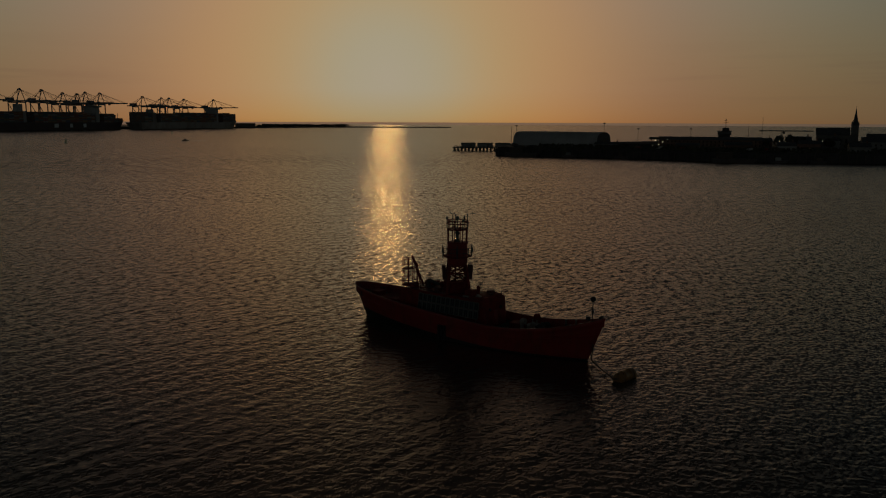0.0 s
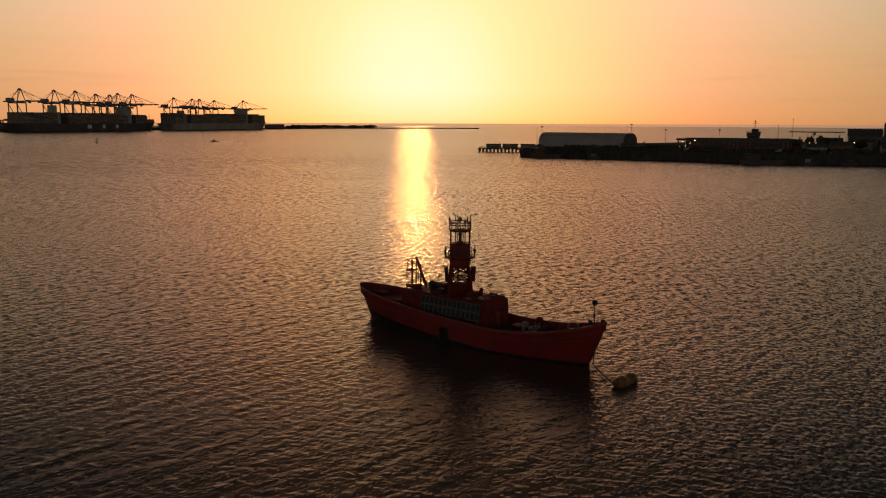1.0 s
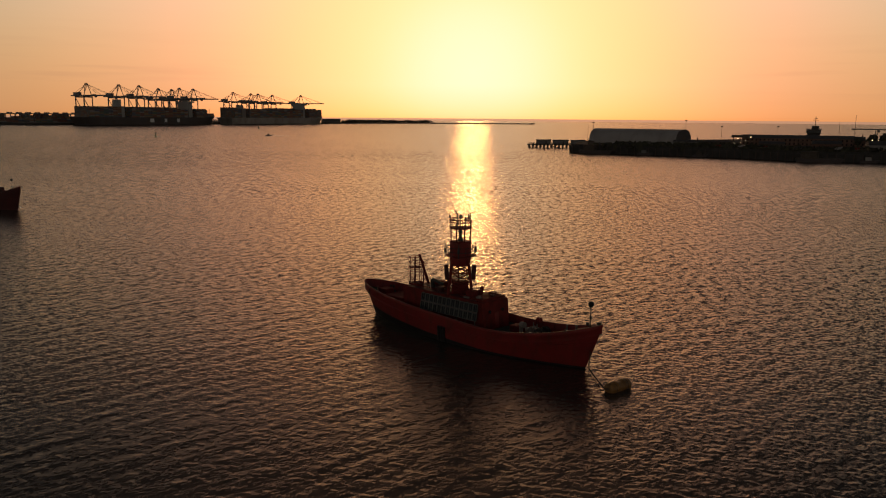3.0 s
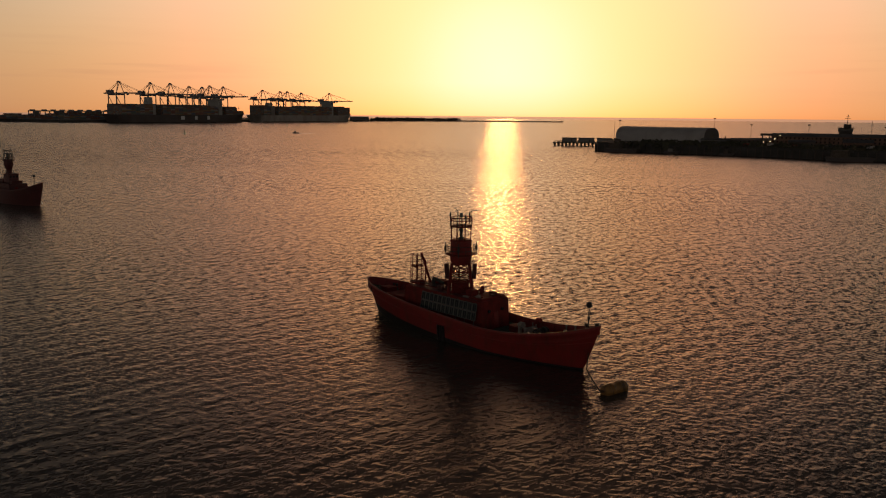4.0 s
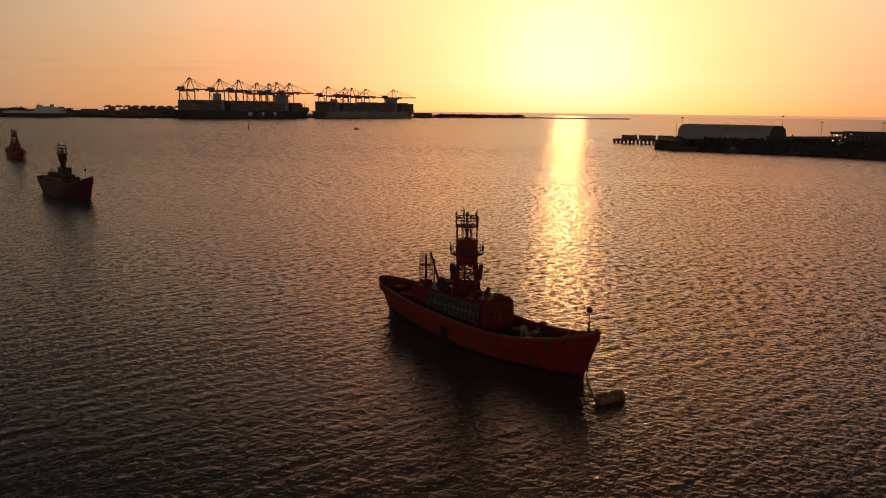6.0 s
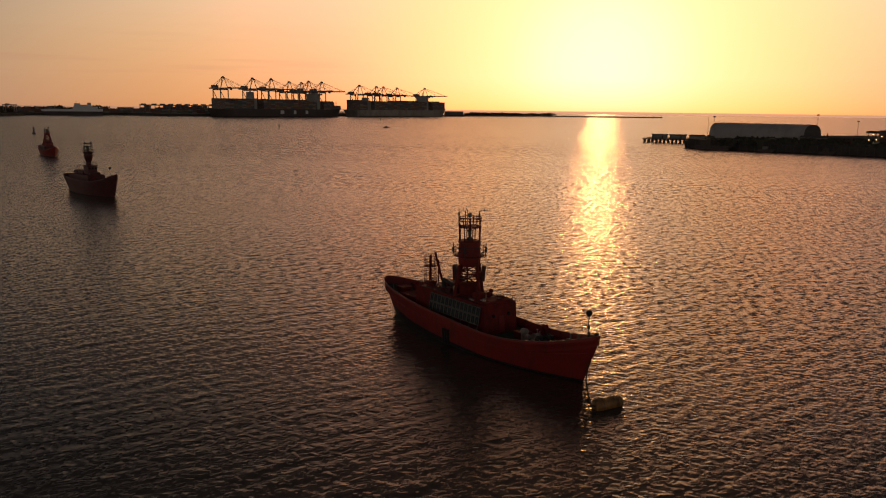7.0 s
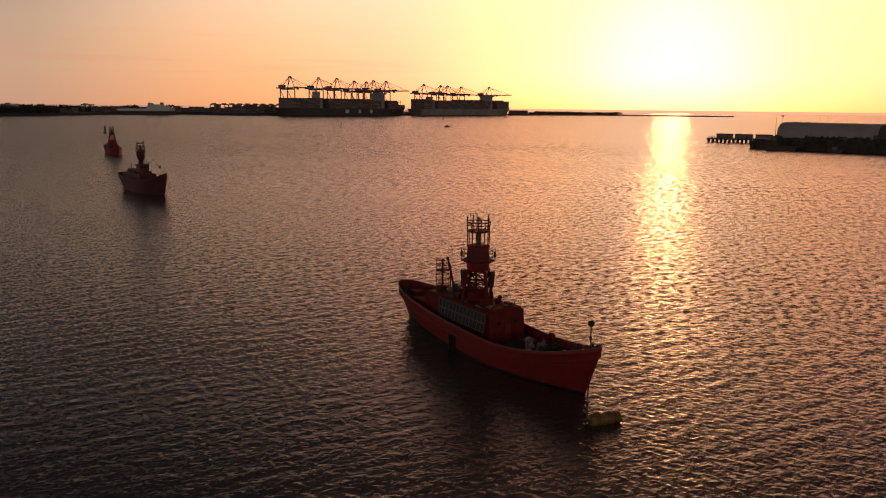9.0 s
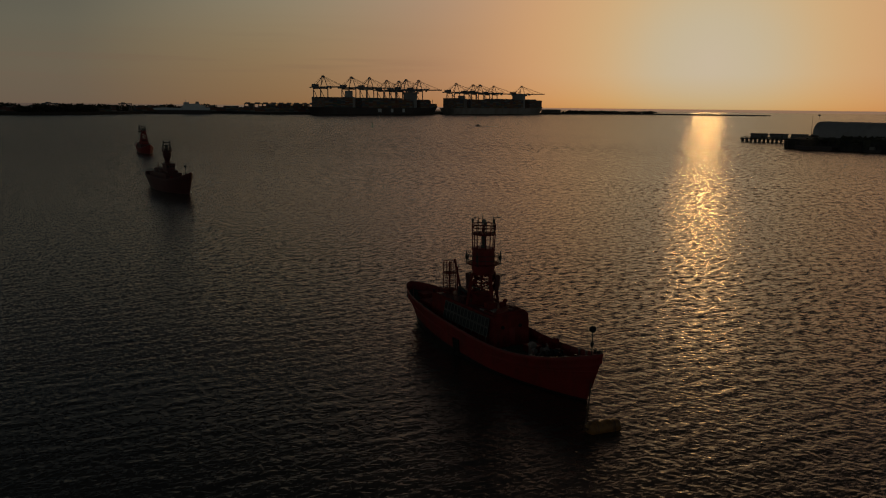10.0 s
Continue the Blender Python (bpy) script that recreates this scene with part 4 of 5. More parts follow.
# ---- mooring buoy and its chain ----
def mooring_buoy(m, end):
    buoy = thing("mooring_buoy", m, "yellow weathered cylindrical mooring buoy floating on the water", "buoy")
    bm = B()
    prof = [(0.02, -1.66), (0.3, -1.64), (0.52, -1.57), (0.62, -1.44), (0.66, -1.28), (0.66, -0.58), (0.675, -0.56), (0.675, -0.52), (0.66, -0.5), (0.66, 0.5),
            (0.675, 0.52), (0.675, 0.56), (0.66, 0.58), (0.66, 1.28), (0.62, 1.44), (0.52, 1.57), (0.3, 1.64), (0.02, 1.66)]
    lathe(bm, (0, 0, 0), prof, 24)
    bmesh.ops.rotate(bm, verts=bm.verts, cent=(0, 0, 0), matrix=Matrix.Rotation(radians(90), 3, "Y"))
    bmesh.ops.translate(bm, verts=bm.verts, vec=(0, 0, 0.3))
    part("float_body", bm, "yellow", buoy, smooth=True)
    for x in (-0.9, 0.9):
        bm = B()
        ring_on_x(bm, (x, 0, 0.3), 0.672, 0.025)
        part("strap", bm, "steel", buoy)
    bm = B()
    ring(bm, (-1.84, 0, 0.4), 0.2, 0.05, 12, 5)
    part("shackle", bm, "chain", buoy)
    inv = m.inverted()
    a, b = Vector((-2.0, 0, 0.4)), inv @ Vector(end)
    bm = B()
    prev = None
    n = 34
    for k in range(n + 1):
        t = k / n
        p = a.lerp(b, t)
        p.z -= 0.5 * t * (1 - t)
        if prev is not None:
            tube(bm, prev, p, 0.085 if k % 2 else 0.06, 6)
        prev = p
    tube(bm, b, b + inv.to_3x3() @ Vector((0.15, -0.1, 1.9)), 0.075, 6)
    part("mooring_chain", bm, "chain", buoy, "rusty mooring chain to the lightship's bow")


def ring_on_x(bm, c, radius, r):
    pts = [Vector(c) + Vector((0, math.cos(2 * math.pi * i / 20) * radius, math.sin(2 * math.pi * i / 20) * radius)) for i in range(20)]
    for p, q in zip(pts, pts[1:] + pts[:1]):
        tube(bm, p, q, r, 5, caps=False)


mooring_buoy(pose(19.85, 84.5, 0, 0, 0, 46), (17.3, 90.6, 0.25))


# ---- the other two lightships ----
def lightship_plain(m, label, paint, lattice_tower=False):
    ship = thing("lightship", m, label, "ship", "lightships")
    lightship_hull(ship, paint=paint)
    bm = B()
    prism(bm, [(-10.5, 0, 2.1), (5.0, 0, 2.1), (4.8, 0, 4.7), (4.6, 0, 4.9), (-10.1, 0, 4.9), (-10.5, 0, 4.6)], (0, -2.7, 0), (0, 2.7, 0))
    part("deckhouse", bm, "red_dark", ship, "red deckhouse")
    bm = B()
    box(bm, (0.4, 0, 6.4), (3.6, 3.0, 2.5), bevel=0.12)
    box(bm, (0.4, 0, 7.7), (4.0, 3.4, 0.14))
    box(bm, (-4.6, 0, 5.4), (4.2, 2.6, 1.1), bevel=0.1)
    box(bm, (3.4, 0, 5.3), (1.6, 3.2, 0.9), bevel=0.1)
    part("upper_house", bm, paint, ship)
    for v in (-1.2, 0, 1.2):
        bm = B()
        box(bm, (2.22, v * 0.8, 6.9), (0.06, 0.6, 0.6), bevel=0.03)
        part("house_window", bm, "glass", ship)
    handrail("house_rail", ship, [(-10.2, -2.6, 4.9), (-1.6, -2.6, 4.9)], 1.0)
    handrail("house_rail", ship, [(-10.2, 2.6, 4.9), (-1.6, 2.6, 4.9)], 1.0)
    handrail("upper_rail", ship, [(-1.5, -1.6, 7.75), (2.3, -1.6, 7.75), (2.3, 1.6, 7.75), (-1.5, 1.6, 7.75)], 0.95)
    bm = B()
    if lattice_tower:
        lattice(bm, 2.3, 0.9, [4.8, 6.6, 8.4, 10.0, 11.5], 0.2, 0.11)
        bmesh.ops.translate(bm, verts=bm.verts, vec=(-0.6, 0, 0))
        lathe(bm, (-0.6, 0, 10.6), [(0.9, 0), (1.3, 0.6), (1.3, 1.4), (1.1, 1.5)], 16)
        part("light_tower", bm, paint, ship, "red lattice tower with a small lantern house")
    else:
        lathe(bm, (-0.6, 0, 7.85), [(0.85, -0.1), (0.85, 0), (0.8, 0.9), (1.2, 2.0), (1.35, 2.8), (1.3, 3.95), (1.42, 4.05), (1.42, 4.15), (1.1, 4.2)], 20)
        part("light_tower", bm, paint, ship, "red tapered light tower")
    bm = B()
    lathe(bm, (-0.6, 0, 11.4), [(1.2, 0), (1.8, 0.2), (1.8, 0.3), (1.2, 0.3)], 20)
    ring(bm, (-0.6, 0, 12.6), 1.76, 0.05, 18, 4)
    for k in range(10):
        a = 2 * math.pi * k / 10
        tube(bm, (-0.6 + 1.76 * math.cos(a), 1.76 * math.sin(a), 11.6), (-0.6 + 1.76 * math.cos(a), 1.76 * math.sin(a), 12.6), 0.04, 4)
    part("gallery", bm, paint, ship)
    bm = B()
    lathe(bm, (-0.6, 0, 12.0), [(0.5, 0), (0.5, 1.5), (0.15, 1.9)], 14)
    part("optic", bm, "lens", ship)
    bm = B()
    for k in range(8):
        a = 2 * math.pi * (k + 0.5) / 8
        tube(bm, (-0.6 + 1.1 * math.cos(a), 1.1 * math.sin(a), 12.0), (-0.6 + 1.3 * math.cos(a), 1.3 * math.sin(a), 14.0), 0.1, 5)
        if k % 2 == 0:
            tube(bm, (-0.6 + 1.3 * math.cos(a), 1.3 * math.sin(a), 13.7), (-0.6 + 1.3 * math.cos(a), 1.3 * math.sin(a), 15.2), 0.1, 5)
    for z in (13.6, 14.5):
        ring(bm, (-0.6, 0, z), 1.32, 0.12, 18, 5)
    part("lantern_cage", bm, "steel", ship)
    bm = B()
    tube(bm, (-9.5, 0, 2.2), (-9.5, 0, 7.6), 0.13, 6)
    tube(bm, (-9.5, -0.9, 6.6), (-9.5, 0.9, 6.6), 0.06, 5)
    part("after_mast", bm, paint, ship)
    bm = B()
    box(bm, (-8.6, 0, 5.2), (2.6, 2.6, 1.5), bevel=0.1)
    part("after_house", bm, paint, ship)
    windlass(ship, 11.8, deck_z(11.8))
    hatch(ship, 7.6, 0, deck_z(7.6))
    vent(ship, 6.6, -1.6, deck_z(6.6), 1.3, 0.28, "red_dull", "red cowl ventilator")
    vent(ship, 6.6, 1.6, deck_z(6.6), 1.3, 0.28, "red_dull", "red cowl ventilator")
    bollard(ship, 14.4, -1.5, deck_z(14.4))
    bollard(ship, 14.4, 1.5, deck_z(14.4))
    ball_mast(ship, 15.2, 3.4, 0.4, sheer(15.2) - 0.3)
    bm = B()
    tube(bm, (17.2, 0, 1.2), (18.6, 0.3, -0.2), 0.12, 6)
    part("mooring_line", bm, "white", ship, "pale mooring line at the bow")
    return ship


KEEL[0], SHEER[:] = -1.8, [1.12, 0.4, 0.45]
lightship_plain(pose(-149.7, 227.5, 0.9, 0, 0, -28.5) @ Matrix.Diagonal((0.93, 1, 1, 1)), "dark red lightship with a tapered light tower and black bow ball", "red_dark")
KEEL[0], SHEER[:] = -0.9, [1.0, 1.0, 0.0]
lightship_plain(pose(-296.5, 380.0, 0, 0, 0, -40.0), "bright red lightship with a lattice tower, far out on the water", "red", True)


# ---- buoys and a small boat ----
def channel_buoy(x, y, size, mat, label):
    b = thing("channel_buoy", pose(x, y, 0), label, "buoy", "channel buoys")
    bm = B()
    lathe(bm, (0, 0, -0.3), [(1.1 * size, 0), (1.2 * size, 0.4), (1.2 * size, 0.9), (0.6 * size, 1.1)], 14)
    part("float_body", bm, mat, b)
    bm = B()
    for k in range(4):
        a = math.pi / 2 * k + 0.4
        tube(bm, (0.8 * size * math.cos(a), 0.8 * size * math.sin(a), 0.6), (0.25 * size * math.cos(a), 0.25 * size * math.sin(a), 3.4 * size), 0.1 * size, 5)
    box(bm, (0, 0, 2.0 * size), (0.8 * size, 0.8 * size, 1.3 * size), rz=20)
    part("superstructure", bm, mat, b)
    bm = B()
    lathe(bm, (0, 0, 3.4 * size), [(0.45 * size, 0), (0.45 * size, 0.25), (0.12, 1.0 * size)], 10)
    part("topmark", bm, "black", b)


channel_buoy(-443, 955, 1.25, "green", "small dark channel buoy with a topmark")
channel_buoy(-533, 1601, 1.5, "green", "small dark channel buoy with a topmark")
channel_buoy(-527.7, 631, 1.5, "black", "dark conical channel buoy with a topmark")


def small_boat(m):
    boat = thing("motor_boat", m, "small dark motor boat with a wheelhouse under way", "boat")
    bm = B()
    rows = []
    for a in (-1, -0.6, -0.2, 0.2, 0.55, 0.82, 1.0):
        w = 1.5 * (1 - max(0, a) ** 2.2) + 0.02
        rows.append([bm.verts.new((a * 4.5, s * w * k, z + 0.35 * max(0, a))) for s, k, z in ((-1, 0.7, -0.3), (-1, 1, 1.0), (1, 1, 1.0), (1, 0.7, -0.3))])
    for r0, r1 in zip(rows, rows[1:]):
        for i in range(4):
            bm.faces.new((r0[i], r0[(i + 1) % 4], r1[(i + 1) % 4], r1[i]))
    bm.faces.new(rows[0])
    bm.faces.new(rows[-1][::-1])
    bmesh.ops.recalc_face_normals(bm, faces=bm.faces)
    part("hull", bm, "hull_dark", boat)
    bm = B()
    box(bm, (0.3, 0, 1.9), (2.4, 1.9, 1.9), bevel=0.15)
    part("wheelhouse", bm, "hull_dark", boat)
    bm = B()
    tube(bm, (-0.2, 0, 2.8), (-0.2, 0, 4.2), 0.06, 5)
    part("mast", bm, "steel", boat)
    bm = B()
    for s in (-1, 1):
        prism(bm, [(-4.2, s * 0.4, 0.12), (-26, s * 3.4, 0.10), (-26, s * 2.2, 0.10), (-4.2, 0, 0.12)], (0, 0, 0), (0, 0, 0.06))
    part("wake", bm, "foam", boat, "pale foam of the wake")


small_boat(pose(-333, 1051.7, 0, 0, 0, 190))

# ---- container port across the water ----
PORT = pose(-1012, 1738, 0, 0, 0, 65.17)     # local x along the quay, y landward, ships alongside at y = 0 to 58


def container_ship(s0, length, hull_mat, label, bridge, funnel, tiers, stripes):
    ship = thing("container_ship", PORT @ pose(s0 + 36, 29, 0), label, "ship", "container ships")
    bm = B()
    n = 26
    rows = []
    for k in range(n + 1):
        a = k / n
        top = 19 + 6 * max(0, (a - 0.86) / 0.14) ** 1.3
        row = []
        for h in (0, 0.12, 0.45, 1.0):
            bow = length * (0.965 + 0.035 * h)
            stern = length * 0.02 * (1 - h)
            x = stern + (bow - stern) * a
            w = 29.0 * max(0.0, 1 - max(0, (a - (0.74 + 0.1 * h)) / (0.26 - 0.1 * h)) ** 2) ** 0.6 + 0.05
            w *= 1 - 0.25 * max(0, (0.08 - a) / 0.08) * (1 - h)
            row.append((x, w, -1 + (top + 1) * h))
        rows.append(row)
    for s in (-1, 1):
        g = [[bm.verts.new((p[0], s * p[1], p[2])) for p in row] for row in rows]
        for r0, r1 in zip(g, g[1:]):
            for i in range(3):
                q = (r0[i], r1[i], r1[i + 1], r0[i + 1])
                f = bm.faces.new(q if s < 0 else q[::-1])
        if s < 0:
            first = g
    for r0, r1, r2, r3 in zip(first, first[1:], g, g[1:]):
        bm.faces.new((r0[3], r1[3], r3[3], r2[3]))
    for i in range(3):
        bm.faces.new((first[0][i], first[0][i + 1], g[0][i + 1], g[0][i]))
        bm.faces.new((first[-1][i], g[-1][i], g[-1][i + 1], first[-1][i + 1]))
    bmesh.ops.recalc_face_normals(bm, faces=bm.faces)
    part("hull", bm, hull_mat, ship)
    bm = B()
    for s in (-1, 1):
        box(bm, (length * 0.36, s * 28.9, 0.7), (length * 0.68, 0.5, 1.6))
    part("boot_top", bm, "boot", ship, "dark red-brown boot top")
    # stacks of containers, bay by bay
    rng = random.Random(int(length * 10 + s0))
    x = 14.0
    while x < length * 0.93:
        blocked = any(abs(x + 6.3 - c) < w / 2 + 6.5 for c, w in ((bridge, 16), (funnel, 14)))
        if not blocked:
            t = tiers(x / length) + rng.choice((-1, 0, 0, 0, 1)) * 0.5
            t = max(1, round(t))
            half = 28 if x < length * 0.8 else 28 - (x - length * 0.8) / (length * 0.13) * 12
            for k in range(9):
                w = 2 * half / 9
                hh = max(1, t - (rng.random() < 0.22) - (rng.random() < 0.08))
                bm = B()
                box(bm, (x + 6.2, -half + w * (k + 0.5), 18.4 + hh * 1.42), (14.0, w - 0.15, hh * 2.84))
                part("cargo_column", bm, "cargo", ship)
        x += 14.4
    # bridge and engine casing
    bm = B()
    box(bm, (bridge, 0, 38), (12, 40, 38), bevel=0.5)
    box(bm, (bridge + 1, 0, 58.5), (10, 57, 4.2), bevel=0.3)
    box(bm, (bridge, 0, 62.2), (7, 16, 3.2), bevel=0.3)
    house = part("bridge_house", bm, "ship_white", ship, "white bridge house greyed for the backlight")
    bm = B()
    box(bm, (bridge + 6.1, 0, 59.0), (0.3, 55, 1.6))
    box(bm, (bridge + 1, -28.6, 59.0), (8, 0.3, 1.6))
    part("bridge_windows", bm, "glass", house)
    bm = B()
    tube(bm, (bridge, 0, 63.5), (bridge, 0, 71), 0.7, 6)
    box(bm, (bridge, 0, 67), (0.8, 8, 0.6))
    part("radar_mast", bm, "ship_white", ship)
    bm = B()
    box(bm, (funnel, 0, 32), (20, 30, 26), bevel=0.5)
    box(bm, (funnel, 0, 49), (14, 16, 10 if s0 else 24), bevel=0.8)
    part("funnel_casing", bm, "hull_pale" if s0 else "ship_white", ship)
    bm = B()
    tube(bm, (length * 0.955, 0, 24), (length * 0.955, 0, 42), 0.6, 6)
    box(bm, (length * 0.955, 0, 36), (0.6, 5, 0.5))
    part("fore_mast", bm, "crane", ship)
    bm = B()
    prism(bm, [(length * 0.90, -17, 24), (length * 0.99, -2, 24.5), (length * 0.99, 2, 24.5), (length * 0.90, 17, 24)], (0, 0, 0), (0, 0, 2.2))
    part("breakwater", bm, hull_mat, ship)
    for x, w, h in stripes:
        bm = B()
        box(bm, (x, -29.2, 11.5), (w, 0.5, h), bevel=0.2)
        part("hull_mark", bm, "mark_pale", ship, "plain pale block painted on the hull")
    return ship


container_ship(0, 419, "hull_dark", "dark-hulled container ship stacked with containers alongside the quay", 318, 108,
               lambda a: 8.6 if a < 0.7 else (8 if a < 0.86 else 4.5), [(186, 12, 9), (186 + 42, 8, 9), (186 + 82, 9, 9)])
container_ship(454, 422, "hull_pale", "container ship with a haze-paled hull, stacked with containers alongside the quay", 312, 60,
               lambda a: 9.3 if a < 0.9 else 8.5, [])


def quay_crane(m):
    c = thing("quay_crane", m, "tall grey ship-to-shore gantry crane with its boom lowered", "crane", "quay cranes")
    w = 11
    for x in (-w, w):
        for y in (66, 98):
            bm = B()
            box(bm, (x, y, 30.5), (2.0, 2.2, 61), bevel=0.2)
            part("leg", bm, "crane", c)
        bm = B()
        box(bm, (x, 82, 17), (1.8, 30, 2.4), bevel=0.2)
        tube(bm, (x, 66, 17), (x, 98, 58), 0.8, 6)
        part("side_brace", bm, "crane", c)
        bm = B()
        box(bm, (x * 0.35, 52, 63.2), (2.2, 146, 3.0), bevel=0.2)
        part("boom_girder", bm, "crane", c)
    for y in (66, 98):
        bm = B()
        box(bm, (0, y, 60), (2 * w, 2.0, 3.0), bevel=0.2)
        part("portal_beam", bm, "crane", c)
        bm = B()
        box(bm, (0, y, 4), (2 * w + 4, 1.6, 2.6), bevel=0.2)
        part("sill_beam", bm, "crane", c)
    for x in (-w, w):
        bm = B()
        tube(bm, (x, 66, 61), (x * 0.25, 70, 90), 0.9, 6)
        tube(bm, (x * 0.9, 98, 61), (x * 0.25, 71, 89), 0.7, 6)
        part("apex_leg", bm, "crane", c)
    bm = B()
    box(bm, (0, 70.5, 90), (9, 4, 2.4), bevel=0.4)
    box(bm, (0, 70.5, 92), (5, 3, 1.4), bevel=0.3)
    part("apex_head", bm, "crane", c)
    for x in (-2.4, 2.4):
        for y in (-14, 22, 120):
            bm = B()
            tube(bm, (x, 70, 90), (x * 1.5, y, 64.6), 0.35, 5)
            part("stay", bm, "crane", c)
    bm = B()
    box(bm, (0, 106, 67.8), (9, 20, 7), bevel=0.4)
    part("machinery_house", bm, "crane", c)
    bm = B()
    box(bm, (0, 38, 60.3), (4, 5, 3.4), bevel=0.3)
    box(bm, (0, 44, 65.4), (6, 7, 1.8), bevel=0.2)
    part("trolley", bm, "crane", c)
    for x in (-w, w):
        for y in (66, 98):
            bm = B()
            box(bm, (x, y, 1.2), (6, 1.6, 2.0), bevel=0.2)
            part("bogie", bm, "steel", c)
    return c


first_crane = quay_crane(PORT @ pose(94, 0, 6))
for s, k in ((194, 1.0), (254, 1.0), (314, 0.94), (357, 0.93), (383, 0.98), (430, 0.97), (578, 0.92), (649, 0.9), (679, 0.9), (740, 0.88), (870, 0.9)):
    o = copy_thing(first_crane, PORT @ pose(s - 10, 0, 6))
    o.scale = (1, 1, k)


def land(name, outline, z, mat, label, depth=4.0):
    bm = B()
    prism(bm, [(x, y, 0) for x, y in outline], (0, 0, -depth), (0, 0, z))
    return tagged(part(name, bm, mat), label, "quay", kind="structure")


def in_port(s, off):
    p = PORT @ Vector((s, off, 0))
    return p.x, p.y


land("ground_port", [in_port(-70, 60), in_port(905, 60), in_port(960, 130), in_port(960, 700), in_port(-70, 700)], 6, "concrete", "concrete container quay across the water")
land("ground_west", [(-1325, 1180), (-1290, 1300), (-1300, 1420), (-1352, 1570), (-1330, 1720), (-1230, 1830), (-1130, 1800), (-1500, 2300), (-1500, 2500), (-2900, 1600), (-2300, 200), (-1700, 500)],
     5, "earth", "low dark shore with quays and scrub")


def yard_crane(m, span=24, h=19):
    c = thing("yard_crane", m, "rubber-tyred gantry crane standing in the container yard", "crane", "yard cranes")
    for x in (-6, 6):
        for y in (-span / 2, span / 2):
            bm = B()
            box(bm, (x, y, h / 2), (1.6, 1.6, h), bevel=0.15)
            part("leg", bm, "crane", c)
    for x in (-6, 6):
        bm = B()
        box(bm, (x, 0, h + 0.6), (1.6, span + 4, 2.6), bevel=0.15)
        part("top_girder", bm, "crane", c)
    bm = B()
    box(bm, (0, span * 0.2, h + 3), (12, 6, 2.6), bevel=0.3)
    part("trolley", bm, "crane", c)
    for y in (-span / 2, span / 2):
        bm = B()
        box(bm, (0, y, 1.4), (16, 1.6, 1.8), bevel=0.2)
        part("sill_beam", bm, "crane", c)
    return c


first_yard = yard_crane(pose(-1262, 1850, 6, 0, 0, 65))
rngy = random.Random(5)
for k in range(11):
    copy_thing(first_yard, pose(-1245 + 17 * k, 1870 + 11.5 * k, 6, 0, 0, 60 + rngy.uniform(-4, 4)))
for x, y in ((-1368, 1300), (-1412, 1560)):
    low_crane = copy_thing(first_yard, pose(x, y, 7, 0, 0, 110))
    low_crane.scale = (1, 1, 0.8)


def container_rows(name, places, seed):
    rng = random.Random(seed)
    for x, y, rz, n, tall in places:
        row = thing(name, pose(x, y, 6, 0, 0, rz), "long row of stacked shipping containers on the quay", "containers", "container rows")
        for k in range(n):
            hh = rng.choice((2, 3, 3, 4, 5)) + tall
            bm = B()
            box(bm, (k * 13.0, 0, hh * 1.35), (12.2, 9.8, hh * 2.7))
            part("container_block", bm, "cargo", row)


container_rows("container_row", [(-1290, 1960, 38, 14, 2), (-1240, 1905, 38, 13, 2), (-1275, 1835, 40, 14, 2), (-1255, 1800, 41, 12, 0), (-1180, 1880, 41, 9, 0), (-1340, 1750, 50, 9, 0), (-1420, 1330, 60, 12, 0), (-1460, 1220, 62, 9, 0), (-1430, 1600, 70, 9, 0)], 3)


def roro_ferry(m):
    f = thing("ferry", m, "white roll-on ferry with a dark lower hull at its berth", "ship")
    bm = B()
    prism(bm, [(-72, 0, -1), (66, 0, -1), (76, 0, 11), (-74, 0, 11)], (0, -11, 0), (0, 11, 0))
    part("hull", bm, "hull_dark", f)
    bm = B()
    prism(bm, [(-74, 0, 11), (76, 0, 11), (80, 0, 16), (52, 0, 18), (8, 0, 17), (4, 0, 18.5), (-74, 0, 18.5)], (0, -11.3, 0), (0, 11.3, 0))
    part("upper_hull", bm, "ferry_white", f, "white upper hull")
    bm = B()
    box(bm, (-30, 0, 21.5), (62, 20, 6.5), bevel=0.4)
    box(bm, (-24, 0, 27.4), (44, 18, 5.4), bevel=0.4)
    box(bm, (-10, 0, 32.0), (15, 20, 3.9), bevel=0.4)
    part("accommodation", bm, "ferry_white", f)
    bm = B()
    box(bm, (-40, 0, 32), (10, 7, 8), bevel=0.8)
    part("funnel", bm, "hull_pale", f)
    bm = B()
    tube(bm, (-8, 0, 33), (-8, 0, 41), 0.5, 6)
    part("mast", bm, "ferry_white", f)
    for k in range(14):
        bm = B()
        box(bm, (-42 + k * 2.8, -9.1, 27.6), (1.4, 0.3, 1.3))
        part("cabin_window", bm, "glass", f)
    return f


FERRY = roro_ferry(pose(-1304, 1636, 0, 0, 0, 39.5 + 180))
FERRY.scale = (0.86, 0.86, 0.82)


